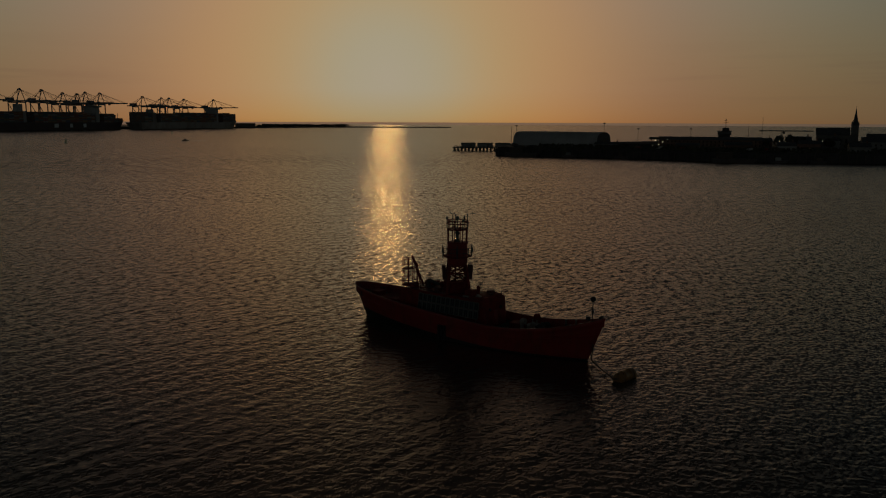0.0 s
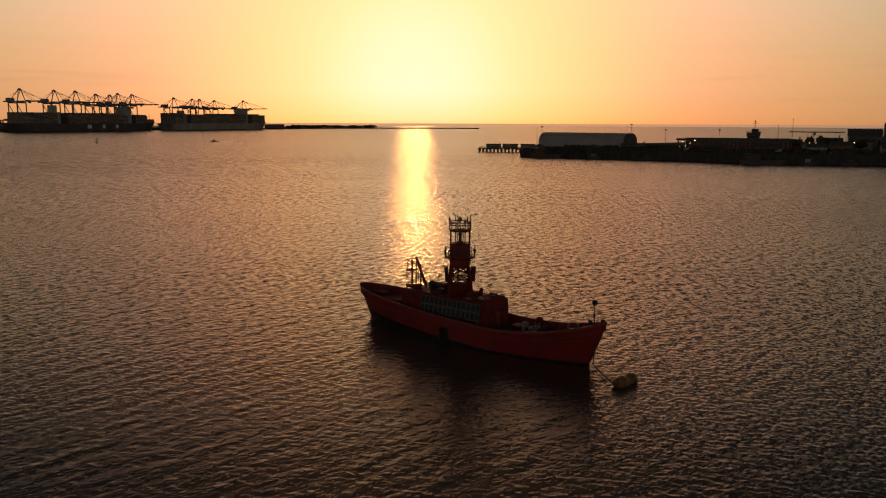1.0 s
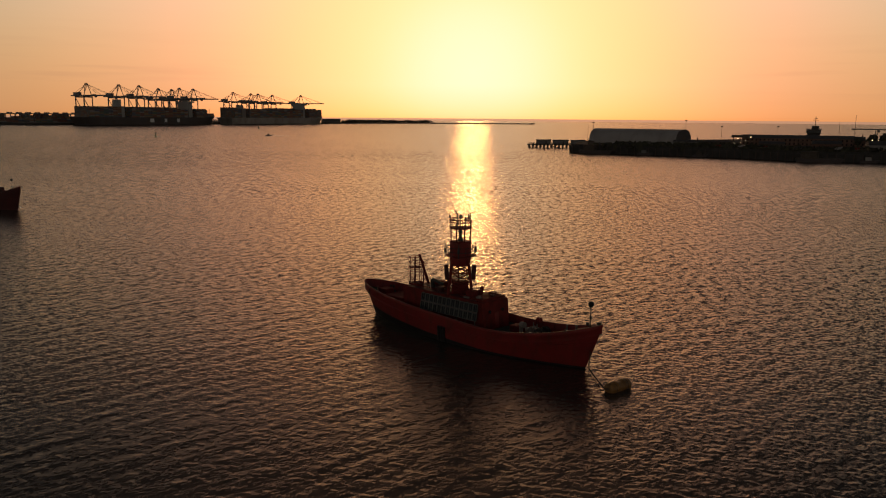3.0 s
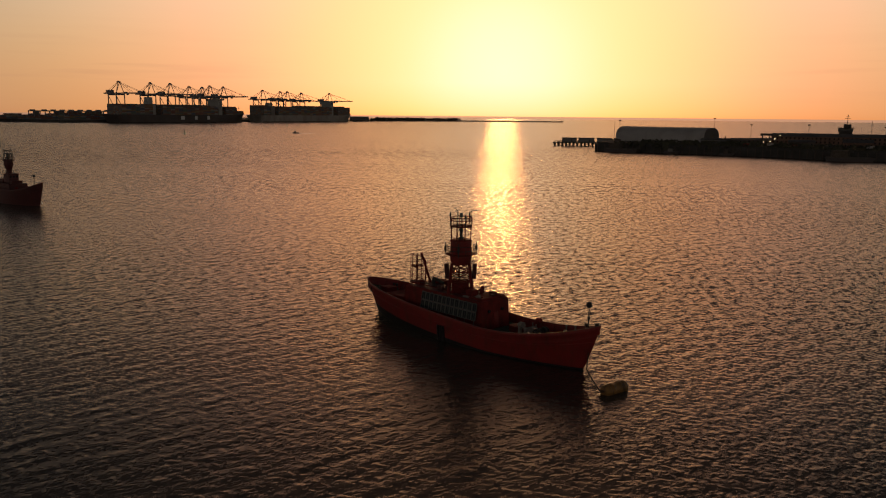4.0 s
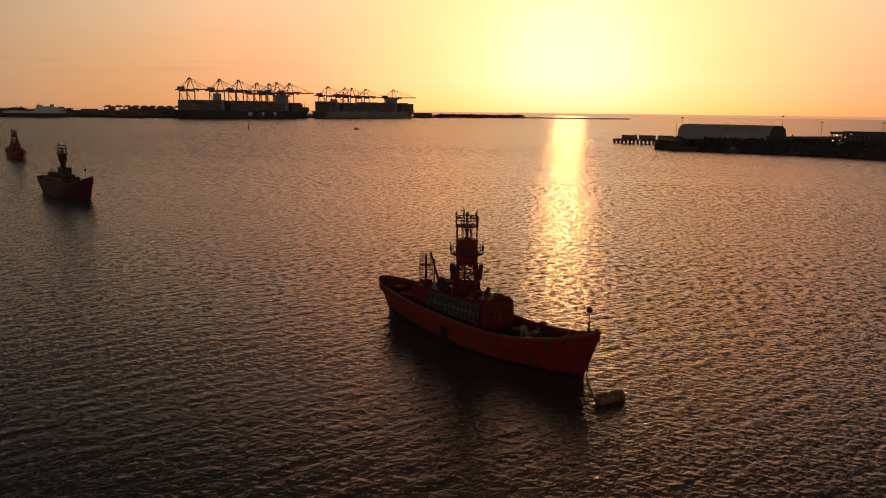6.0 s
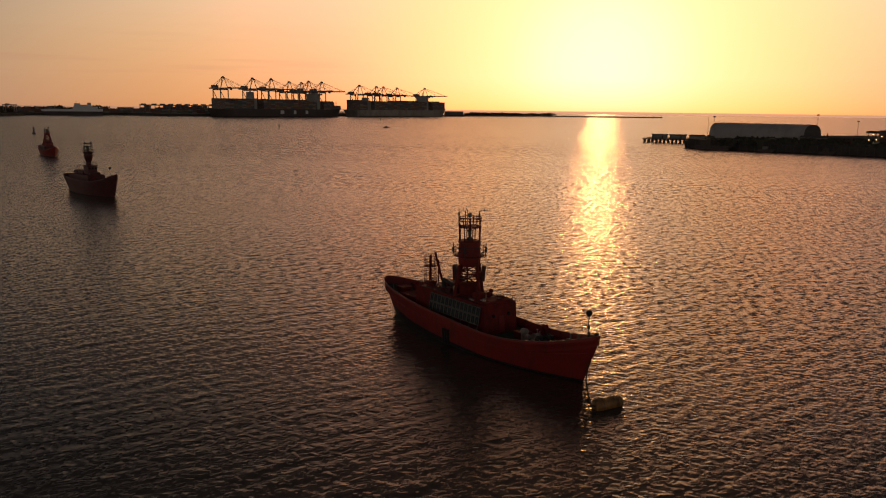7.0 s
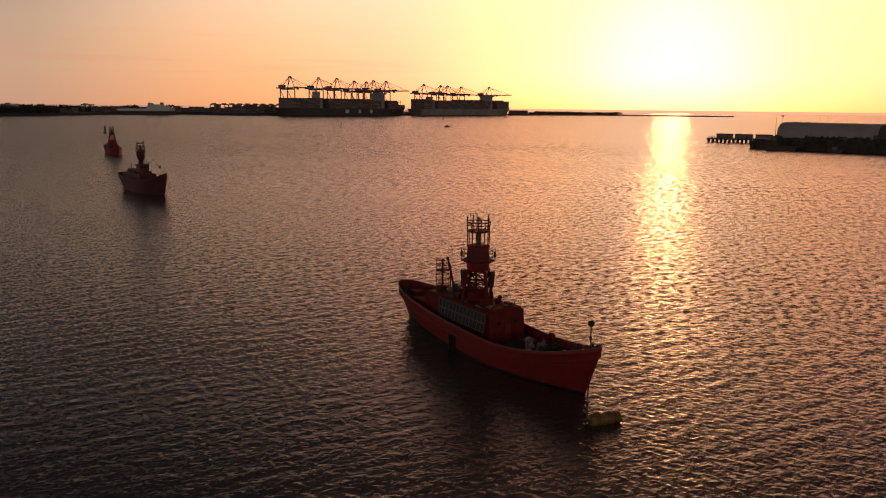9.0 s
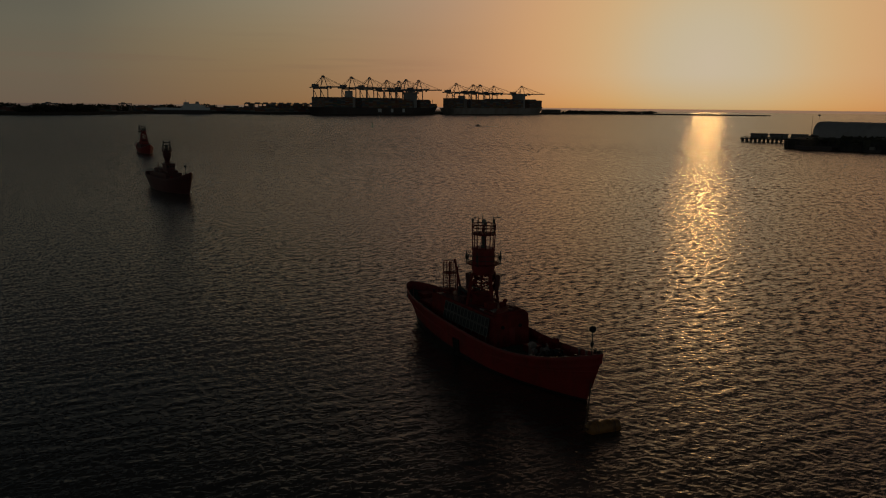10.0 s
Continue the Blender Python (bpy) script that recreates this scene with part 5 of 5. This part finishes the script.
def tree_mesh(seed, h=9.0, r=4.0):
    rng = random.Random(seed)
    bm = B()
    for k in range(230):
        d = Vector((rng.gauss(0, 1), rng.gauss(0, 1), rng.gauss(0, 1))).normalized() * (rng.random() ** 0.4)
        lump = 0.75 + 0.35 * noise.noise(d * 1.7 + Vector((seed, 0, 0)))
        c = Vector((d.x * r * lump, d.y * r * lump, h * 0.62 + d.z * h * 0.38 * lump))
        s = rng.uniform(0.5, 1.1)
        m = Matrix.Translation(c) @ Euler((rng.uniform(0, 6), rng.uniform(0, 6), rng.uniform(0, 6))).to_matrix().to_4x4()
        v = [bm.verts.new(m @ Vector(p)) for p in ((-s, -s * 0.4, 0), (s * 0.2, -s, 0.1), (s, 0.3 * s, 0), (0, s, -0.15))]
        bm.faces.new(v)
    crown = bpy.data.meshes.new("crown")
    bm.to_mesh(crown)
    bm.free()
    crown.materials.append(M["leaf"])
    bm = B()
    tube(bm, (0, 0, -0.5), (0.2, 0.1, h * 0.45), 0.32, 7, 0.2)
    for k in range(5):
        a = k * 1.3
        tube(bm, (0.2, 0.1, h * (0.3 + 0.03 * k)), (math.cos(a) * r * 0.6, math.sin(a) * r * 0.6, h * 0.65), 0.14, 5, 0.05)
    trunk = bpy.data.meshes.new("trunk")
    bm.to_mesh(trunk)
    bm.free()
    trunk.materials.append(M["bark"])
    return trunk, crown


TREES = [tree_mesh(k) for k in range(4)]


def tree(x, y, z, scale, k, rz):
    t = thing("tree", pose(x, y, z, 0, 0, rz), "dark broadleaf tree on the shore", "tree", "shore trees")
    t.scale = (scale, scale, scale)
    shared("trunk", TREES[k][0], t, Matrix.Identity(4))
    shared("crown", TREES[k][1], t, Matrix.Identity(4))


def wood(name, pts, n, seed, h, label):
    """A far belt of trees: one joined crown of many leaf clumps."""
    rng = random.Random(seed)
    verts, faces = [], []
    for k in range(n):
        t = rng.random() * (len(pts) - 1)
        i = min(int(t), len(pts) - 2)
        a, b = Vector(pts[i]), Vector(pts[i + 1])
        c = a.lerp(b, t - i)
        lump = 0.5 + 0.5 * noise.noise(Vector((t * 9.0 + seed, 0.3, 0)))
        top = h * (0.35 + 0.75 * lump)
        c = c + Vector((rng.uniform(-9, 9), rng.uniform(-9, 9), top * rng.random() ** 0.7))
        s = rng.uniform(1.4, 3.4)
        m = Matrix.Translation(c) @ Euler((rng.uniform(0, 6), rng.uniform(0, 6), rng.uniform(0, 6))).to_matrix().to_4x4()
        o = len(verts)
        verts += [m @ Vector(p) for p in ((-s, -s * 0.5, 0), (s * 0.3, -s, 0.2), (s, 0.4 * s, 0), (-0.2 * s, s, -0.2))]
        faces.append((o, o + 1, o + 2, o + 3))
    me = bpy.data.meshes.new(name)
    me.from_pydata(verts, [], faces)
    me.materials.append(M["leaf"])
    tagged(new(name, me), label, "trees", kind="stuff")


wood("far_scrub", [(-1345, 1200, 5), (-1330, 1330, 5), (-1390, 1480, 5), (-1440, 1560, 5), (-1480, 1750, 5), (-1440, 2050, 5)], 4200, 2, 14, "dark belt of scrub and trees along the far shore")
wood("far_wood", [(-1500, 1050, 5), (-1480, 1350, 5), (-1560, 1650, 5), (-1560, 2100, 5)], 4200, 7, 20, "dark distant trees behind the port")

# ---- low spit towards the open sea ----
land("ground_spit", [(-700, 2600), (-600, 2620), (-560, 2740), (-360, 2950), (20, 3000), (30, 3020), (-380, 3010), (-700, 2900)], 3.5, "earth", "low dark spit of land on the horizon")
wood("spit_scrub", [(-610, 2700, 3), (-540, 2830, 3), (-460, 2930, 3), (-350, 2980, 3)], 1500, 9, 11, "low scrub on the far spit")


def block_building(name, x, y, z, s, rz, mat, label, rows=2):
    b = thing(name, pose(x, y, z, 0, 0, rz), label, "building", "waterside buildings")
    bm = B()
    box(bm, (0, 0, s[2] / 2 - 0.5), (s[0], s[1], s[2] + 1))
    part("wall", bm, mat, b)
    bm = B()
    box(bm, (0, 0, s[2] + 0.2), (s[0] + 0.6, s[1] + 0.6, 0.5))
    part("roof", bm, "slate", b)
    n = max(2, int(s[0] / 4))
    bm = B()
    box(bm, (0, 0, 0), (1.5, 0.12, 1.3))
    pane = bpy.data.meshes.new("window")
    bm.to_mesh(pane)
    bm.free()
    pane.materials.append(M["glass"])
    for r in range(rows):
        for k in range(n):
            shared("window", pane, b, pose(-s[0] / 2 + s[0] * (k + 0.5) / n, -s[1] / 2 - 0.03, s[2] * (r + 0.55) / rows))
    return b


block_building("fort_building", -640, 2640, 3.5, (60, 20, 12), 35, "stone", "low dark building at the end of the breakwater", 1)

# ---- near shore: seawall, pier and town quay ----
land("ground_town", [(42, 652), (60, 640), (118, 612), (158, 589), (187, 556), (290, 536), (430, 505), (760, 520), (760, 1010), (300, 960), (150, 860), (66, 800), (50, 720)],
     5.2, "concrete", "dark concrete quay of the old town")


def fender_piles():
    wall = [(44, 650), (60, 639.5), (118, 611.5), (158, 588.5), (187, 555.5), (290, 535.5), (430, 504.5)]
    bm = B()
    tube(bm, (0, 0, -3), (0, 0, 5.6), 0.28, 7)
    me = bpy.data.meshes.new("fender_pile")
    bm.to_mesh(me)
    bm.free()
    me.materials.append(M["timber"])
    holder = thing("pile_row", pose(0, 0, 0), "dark timber fender piles along the quay wall", "piles", kind="structure")
    for (ax, ay), (bx, by) in zip(wall, wall[1:]):
        n = int(math.hypot(bx - ax, by - ay) / 5)
        for k in range(n):
            t = k / n
            shared("fender_pile", me, holder, pose(ax + (bx - ax) * t, ay + (by - ay) * t - 0.35, 0))


fender_piles()


def pier():
    p = thing("pier", pose(10, 757, 0, 0, 0, -6), "timber pier on dark posts with huts on its deck", "pier")
    bm = B()
    box(bm, (33, 0, 2.7), (68, 9, 0.9), bevel=0.05)
    part("deck", bm, "timber", p)
    bm = B()
    tube(bm, (0, 0, -3), (0, 0, 2.5), 0.7, 7)
    me = bpy.data.meshes.new("post")
    bm.to_mesh(me)
    bm.free()
    me.materials.append(M["timber"])
    for k in range(20):
        for y in (-3.8, 3.8):
            shared("post", me, p, pose(0.5 + k * 3.4, y, 0))
    for k in range(12):
        bm = B()
        tube(bm, (0.5 + k * 5.2, -3.8, 0.3), (5.7 + k * 5.2, -3.8, 2.3), 0.2, 5)
        part("brace", bm, "timber", p)
    for y in (-4.3, 4.3):
        handrail("rail", p, [(0, y, 3.15), (66, y, 3.15)], 1.1, 4.0, "timber", r=0.09)


pier()


def hut(x, y, z, l, w, h, rz, mat, label):
    o = thing("hut", pose(x, y, z, 0, 0, rz), label, "hut", "pier huts")
    bm = B()
    box(bm, (0, 0, h / 2), (l, w, h), bevel=0.05)
    part("wall", bm, mat, o)
    bm = B()
    prism(bm, [(0, -w / 2 - 0.3, h), (0, w / 2 + 0.3, h), (0, 0, h + 0.9)], (-l / 2 - 0.3, 0, 0), (l / 2 + 0.3, 0, 0))
    part("roof", bm, "slate", o)
    bm = B()
    box(bm, (l * 0.2, -w / 2 - 0.04, h * 0.42), (1.0, 0.1, h * 0.8))
    part("door", bm, "timber", o)


for k, (d, l) in enumerate(((13.5, 13), (29, 14), (45, 13), (58, 8))):
    a = radians(-6)
    hut(10 + d * math.cos(a), 757 + d * math.sin(a), 3.15, l, 5.5, 3.2, -6, "render" if k < 3 else "timber", "pale low hut with a shallow roof on the pier")


def barrel_shed(m, length=82, width=32, height=12.6):
    s = thing("storage_shed", m, "large grey storage shed with a rounded barrel roof", "shed")
    prof = []
    n = 18
    for k in range(n + 1):
        a = math.pi * k / n
        c, q = math.cos(a), math.sin(a)
        prof.append((0, -width / 2 * math.copysign(abs(c) ** 0.72, c), height * q ** 0.62))
    bm = B()
    prism(bm, prof, (-length / 2, 0, 0), (length / 2, 0, 0))
    part("roof_shell", bm, "shed", s, "grey sheet barrel roof")
    bm = B()
    inner = [(0, y * 0.985, z * 0.985) for _, y, z in prof]
    prism(bm, inner, (length / 2 + 0.02, 0, 0), (length / 2 + 0.3, 0, 0))
    part("gable", bm, "slate", s, "dark gable end")
    for k in range(12):
        x = -length / 2 + length * (k + 0.5) / 12
        bm = B()
        for p, q in zip(prof, prof[1:]):
            tube(bm, (x, p[1] * 1.003, p[2] * 1.004), (x, q[1] * 1.003, q[2] * 1.004), 0.12, 4)
        part("roof_rib", bm, "shed", s)
    bm = B()
    box(bm, (length / 2 + 0.4, 0, 3), (0.25, 8, 6))
    part("shed_door", bm, "timber", s)


barrel_shed(pose(107.5, 742, 5.2, 0, 0, -33))


def gabled_house(x, y, z, l, w, h, rh, rz, mat, label, chimney=True):
    o = thing("house", pose(x, y, z, 0, 0, rz), label, "house", "town houses")
    bm = B()
    box(bm, (0, 0, h / 2 - 0.5), (l, w, h + 1))
    part("wall", bm, mat, o)
    bm = B()
    prism(bm, [(0, -w / 2 - 0.4, h), (0, w / 2 + 0.4, h), (0, 0, h + rh)], (-l / 2 - 0.3, 0, 0), (l / 2 + 0.3, 0, 0))
    roof = part("roof", bm, "slate", o)
    if chimney:
        bm = B()
        box(bm, (l * 0.35, 0, h + rh + 0.3), (0.9, 1.6, 2.4), bevel=0.05)
        for k in (-0.4, 0.4):
            tube(bm, (l * 0.35, k, h + rh + 1.4), (l * 0.35, k, h + rh + 2.2), 0.2, 6)
        part("chimney", bm, "brick", roof)
    n = max(2, int(l / 3.2))
    for r in range(max(1, int(h / 3))):
        for k in range(n):
            bm = B()
            box(bm, (-l / 2 + l * (k + 0.5) / n, -w / 2 - 0.03, 1.7 + 3 * r), (1.0, 0.12, 1.4))
            part("window", bm, "glass", o)


LONG = "long low dark-roofed quay warehouse"
gabled_house(236, 722, 5.2, 86, 22, 6.2, 2.6, -18, "brick", LONG, False)
gabled_house(172, 716, 5.2, 30, 14, 3.0, 1.2, -14, "timber", "low dark flat quay shed", False)
for x, y, l, w, h, rh, rz, mat in ((302, 690, 18, 10, 6, 4, -20, "brick"), (318, 662, 14, 9, 7, 4, 62, "render"), (352, 655, 20, 10, 8, 5, -25, "brick"),
                                   (288, 640, 16, 9, 5, 3, -12, "brick"), (332, 622, 22, 10, 7, 4, -18, "render"), (372, 616, 18, 10, 8, 5, 70, "brick"),
                                   (262, 622, 14, 8, 4, 3, -10, "render"), (232, 640, 20, 9, 4, 2.4, -16, "brick"), (400, 650, 24, 12, 9, 5, -22, "brick"),
                                   (300, 586, 14, 8, 4.5, 3, -14, "render"), (350, 582, 20, 9, 6, 4, -15, "brick"), (392, 570, 18, 9, 7, 4, -12, "render"),
                                   (424, 600, 20, 10, 8, 5, -16, "brick"), (196, 652, 18, 9, 3.6, 1.6, -20, "timber"), (140, 690, 22, 8, 3.2, 1.4, -22, "render"),
                                   (282, 716, 13, 9, 5, 3.2, -18, "brick")):
    gabled_house(x, y, 5.2, l, w, h, rh, rz, mat, "brick town house with a slate roof" if mat == "brick" else "pale rendered house with a slate roof" if mat == "render" else "low dark quayside store")


def control_tower():
    c = thing("control_tower", pose(261, 757, 5.2, 0, 0, -18), "dark harbour control tower with a wide cabin and mast", "tower")
    bm = B()
    box(bm, (0, 0, 5.4), (10.6, 9.6, 10.8), bevel=0.1)
    part("shaft", bm, "concrete", c)
    bm = B()
    box(bm, (0, 0, 11.4), (11.8, 10.6, 3.2), bevel=0.2)
    part("cabin", bm, "concrete", c)
    for y in (-5.55, 5.55):
        bm = B()
        box(bm, (0, y, 11.5), (11.6, 0.15, 1.6))
        part("cabin_window", bm, "glass", c)
    bm = B()
    box(bm, (0, 0, 13.1), (12.8, 11.4, 0.5), bevel=0.1)
    part("cabin_roof", bm, "slate", c)
    bm = B()
    box(bm, (1.2, 0, 14.8), (6, 5, 3.2), bevel=0.2)
    part("upper_cabin", bm, "concrete", c)
    bm = B()
    tube(bm, (1, 0, 16), (1, 0, 24.6), 0.28, 6)
    box(bm, (1, 0, 21.5), (4.5, 0.3, 0.3))
    box(bm, (1, 0, 23), (2.6, 0.3, 0.3))
    part("mast", bm, "steel", c)
    handrail("roof_rail", c, [(-6.2, -5.5, 13.3), (6.2, -5.5, 13.3), (6.2, 5.5, 13.3)], 1.1, 2.0, "steel", r=0.08)


control_tower()


def church():
    c = thing("church", pose(334, 684, 5.2, 0, 0, -24), "dark stone church with a tall pointed spire", "church")
    bm = B()
    box(bm, (-6, 0, 5.5), (26, 11, 12))
    part("nave", bm, "stone", c)
    bm = B()
    prism(bm, [(0, -6.2, 11.4), (0, 6.2, 11.4), (0, 0, 17.3)], (-19.5, 0, 0), (6.5, 0, 0))
    part("nave_roof", bm, "slate", c)
    bm = B()
    box(bm, (10, 0, 9.5), (5.6, 5.6, 20), bevel=0.1)
    for sx in (-1, 1):
        for sy in (-1, 1):
            lathe(bm, (10 + sx * 2.4, sy * 2.4, 19.3), [(0.6, 0), (0.6, 1.4), (0.05, 3.6)], 6)
    part("tower", bm, "stone", c)
    bm = B()
    lathe(bm, (10, 0, 19.4), [(2.7, 0), (2.1, 2.2), (0.9, 8.5), (0.08, 14.6)], 8)
    part("spire", bm, "slate", c)
    bm = B()
    tube(bm, (10, 0, 33.6), (10, 0, 35.4), 0.1, 5)
    box(bm, (10, 0, 34.8), (0.9, 0.1, 0.12))
    part("weather_vane", bm, "steel", c)
    for k in range(5):
        bm = B()
        box(bm, (-16 + k * 5, -5.55, 6), (1.5, 0.2, 4.5))
        part("window", bm, "glass", c)


church()


def jib_crane():
    c = thing("jib_crane", pose(300, 722, 5.2, 0, 0, -22.6), "slender tower crane with a long level jib", "crane")
    bm = B()
    lattice(bm, 0.8, 0.7, [0, 4, 8, 12, 14], 0.16, 0.08)
    part("tower", bm, "steel", c)
    bm = B()
    box(bm, (3, 0, 14.2), (44, 0.9, 0.9))
    part("jib", bm, "steel", c)
    bm = B()
    box(bm, (1.6, 0, 12.6), (1.8, 1.5, 2.0), bevel=0.1)
    part("cab", bm, "steel", c)


jib_crane()


def pole(x, y, z, h, label, head=True, cat="mast"):
    p = thing("flag_mast", pose(x, y, z), label, cat, "thin masts")
    bm = B()
    tube(bm, (0, 0, -0.5), (0, 0, h), 0.22, 6, 0.12)
    part("pole", bm, "steel", p)
    if head:
        bm = B()
        box(bm, (0, 0, h), (2.2, 0.5, 1.0), bevel=0.1)
        part("lamp_head", bm, "steel", p)


for x, y, h, hd in ((165, 836, 20, True), (198, 828, 14.5, True), (64, 764, 17, False), (69, 768, 17.5, True), (288, 736, 26, False), (262, 700, 20, False), (243, 800, 15, True)):
    pole(x, y, 5.2, h, "thin dark mast standing on the quay", hd)


def street_lamp(x, y, z, h, r=0.55):
    p = thing("street_lamp", pose(x, y, z), "lit street lamp on the quay", "lamp", "street lamps")
    bm = B()
    tube(bm, (0, 0, -0.3), (0, 0, h), 0.13, 6)
    tube(bm, (0, 0, h), (0, -1.2, h + 0.3), 0.09, 5)
    part("post", bm, "steel", p)
    bm = B()
    ball(bm, (0, -1.3, h + 0.2), r, 2, (1, 1, 0.6))
    part("lantern", bm, "lamp", p, "glowing warm lantern")


for x, y, h in ((267.5, 648.8, 6.6), (270.9, 645.4, 6.2), (292, 628, 7.4), (176, 676, 6.5), (173, 674, 2.6), (177.5, 672, 3.0), (181.5, 674, 5.2), (186, 676, 7.4)):
    street_lamp(x, y, 5.2, h, 0.36)


def loading_canopy():
    c = thing("loading_canopy", pose(180, 684, 5.2, 0, 0, -18), "open steel loading canopy lit by warm lamps", "canopy")
    for x in (-5, 0, 5):
        for y in (-3, 3):
            bm = B()
            tube(bm, (x, y, 0), (x, y, 7.5), 0.25, 6)
            part("post", bm, "timber", c)
    bm = B()
    prism(bm, [(0, -4, 7.4), (0, 4, 7.4), (0, 4, 7.8), (0, 0, 9.2), (0, -4, 7.8)], (-6.5, 0, 0), (6.5, 0, 0))
    part("roof", bm, "timber", c)


loading_canopy()


def barge(m):
    b = thing("barge", m, "pale flat work barge moored at the quay", "boat")
    bm = B()
    prism(bm, [(-13, 0, -0.5), (12, 0, -0.5), (14.5, 0, 2.2), (-14, 0, 2.2)], (0, -4, 0), (0, 4, 0))
    part("hull", bm, "hull_dark", b)
    bm = B()
    box(bm, (0, 0, 2.5), (27, 7.4, 0.5), bevel=0.1)
    part("deck", bm, "timber", b)
    bm = B()
    box(bm, (-6, 0, 4.6), (9, 5.6, 4.0), bevel=0.2)
    box(bm, (-6, 0, 6.8), (10, 6.4, 0.3))
    part("deckhouse", bm, "timber", b)
    bm = B()
    tube(bm, (2, 0, 2.7), (2, 0, 9), 0.16, 6)
    part("mast", bm, "steel", b)


barge(pose(196, 547.5, 0, 0, 0, -12))
barge(pose(62, 634, 0, 0, 0, -33))
rt = random.Random(21)
QUAY = [(44, 653), (60, 642), (118, 614), (158, 591), (188, 558.5), (290, 538.5), (430, 507.5)]


def parapet():
    holder = thing("quay_parapet", pose(0, 0, 0), "low dark parapet along the quay edge", "wall", kind="structure")
    for (ax, ay), (bx, by) in zip(QUAY, QUAY[1:]):
        n = max(1, int(math.hypot(bx - ax, by - ay) / 12))
        rz = math.degrees(math.atan2(by - ay, bx - ax))
        for k in range(n):
            t = (k + 0.5) / n
            l = math.hypot(bx - ax, by - ay) / n
            bm = B()
            box(bm, (0, 0, 0.7), (l - 0.1, 0.6, 1.6), bevel=0.06)
            o = part("parapet_panel", bm, "concrete", holder)
            o.matrix_local = pose(ax + (bx - ax) * t, ay + (by - ay) * t, 5.2, 0, 0, rz)


parapet()
wood("quay_scrub", [(60, 648, 5), (120, 622, 5), (165, 600, 5), (205, 575, 5), (290, 556, 5), (430, 525, 5)], 900, 31, 1.0, "dark scrub and clutter along the quay")
wood("town_scrub", [(90, 690, 5), (150, 672, 5), (210, 640, 5), (300, 610, 5), (420, 570, 5)], 900, 33, 1.3, "dark shrubs between the quay buildings")
for x, y, k in ((272, 660, 1.15), (281, 652, 1.3), (290, 658, 1.2), (299, 648, 1.05), (265, 668, 0.9), (310, 655, 1.1), (322, 668, 1.2), (291, 706, 1.25), (298, 700, 1.3), (304, 708, 1.15), (287, 698, 1.0)):
    tree(x, y, 5.1, k, rt.randrange(4), rt.uniform(0, 360))
for k in range(14):
    tree(300 + 10 * k, 640 + rt.uniform(-40, 40), 5.1, rt.uniform(0.7, 1.1), rt.randrange(4), rt.uniform(0, 360))


def van(x, y, rz, mat, label):
    v = thing("parked_van", pose(x, y, 5.2, 0, 0, rz), label, "van", "parked vans")
    bm = B()
    prism(bm, [(-2.6, 0, 0.4), (2.5, 0, 0.4), (2.6, 0, 1.1), (1.9, 0, 1.3), (1.3, 0, 2.2), (-2.6, 0, 2.3)], (0, -0.95, 0), (0, 0.95, 0))
    part("body", bm, mat, v)
    bm = B()
    prism(bm, [(1.86, 0, 1.36), (1.36, 0, 2.1), (0.6, 0, 2.1), (0.6, 0, 1.36)], (0, -0.97, 0), (0, 0.97, 0))
    part("window", bm, "glass", v)
    for wx in (-1.6, 1.6):
        for wy in (-0.9, 0.9):
            bm = B()
            tube(bm, (wx, wy - 0.12, 0.35), (wx, wy + 0.12, 0.35), 0.36, 12)
            part("wheel", bm, "black", v)


for k in range(11):
    x = 70 + 20 * k + rt.uniform(-5, 5)
    van(x, 690 - 0.45 * (x - 70) + rt.uniform(-12, 14), rt.uniform(0, 360), rt.choice(("white", "steel", "hull_pale", "red_dull")), "van parked on the quay")


def work_boat(x, y, rz, mat):
    b = thing("work_boat", pose(x, y, 0, 0, 0, rz), "small work boat lying at the quay", "boat", "quay boats")
    bm = B()
    prism(bm, [(-5, 0, -0.4), (4, 0, -0.4), (6, 0, 1.9), (-5.2, 0, 1.4)], (0, -1.7, 0), (0, 1.7, 0))
    part("hull", bm, "hull_dark", b)
    bm = B()
    box(bm, (-0.6, 0, 2.5), (3.4, 2.4, 2.4), bevel=0.15)
    part("wheelhouse", bm, mat, b)
    bm = B()
    tube(bm, (-0.6, 0, 3.6), (-0.6, 0, 7.0), 0.09, 5)
    tube(bm, (-0.6, 0, 3.8), (-4.0, 0, 5.2), 0.07, 5)
    part("mast", bm, "steel", b)


for x, y, rz, mat in ((96, 619.5, -26, "render"), (132, 601, -29, "timber"), (226, 545.5, -11, "render"), (250, 540.5, 169, "timber"), (300, 530, -13, "render"), (330, 523.5, -13, "timber"), (352, 518.5, -13, "white")):
    work_boat(x, y, rz, mat)
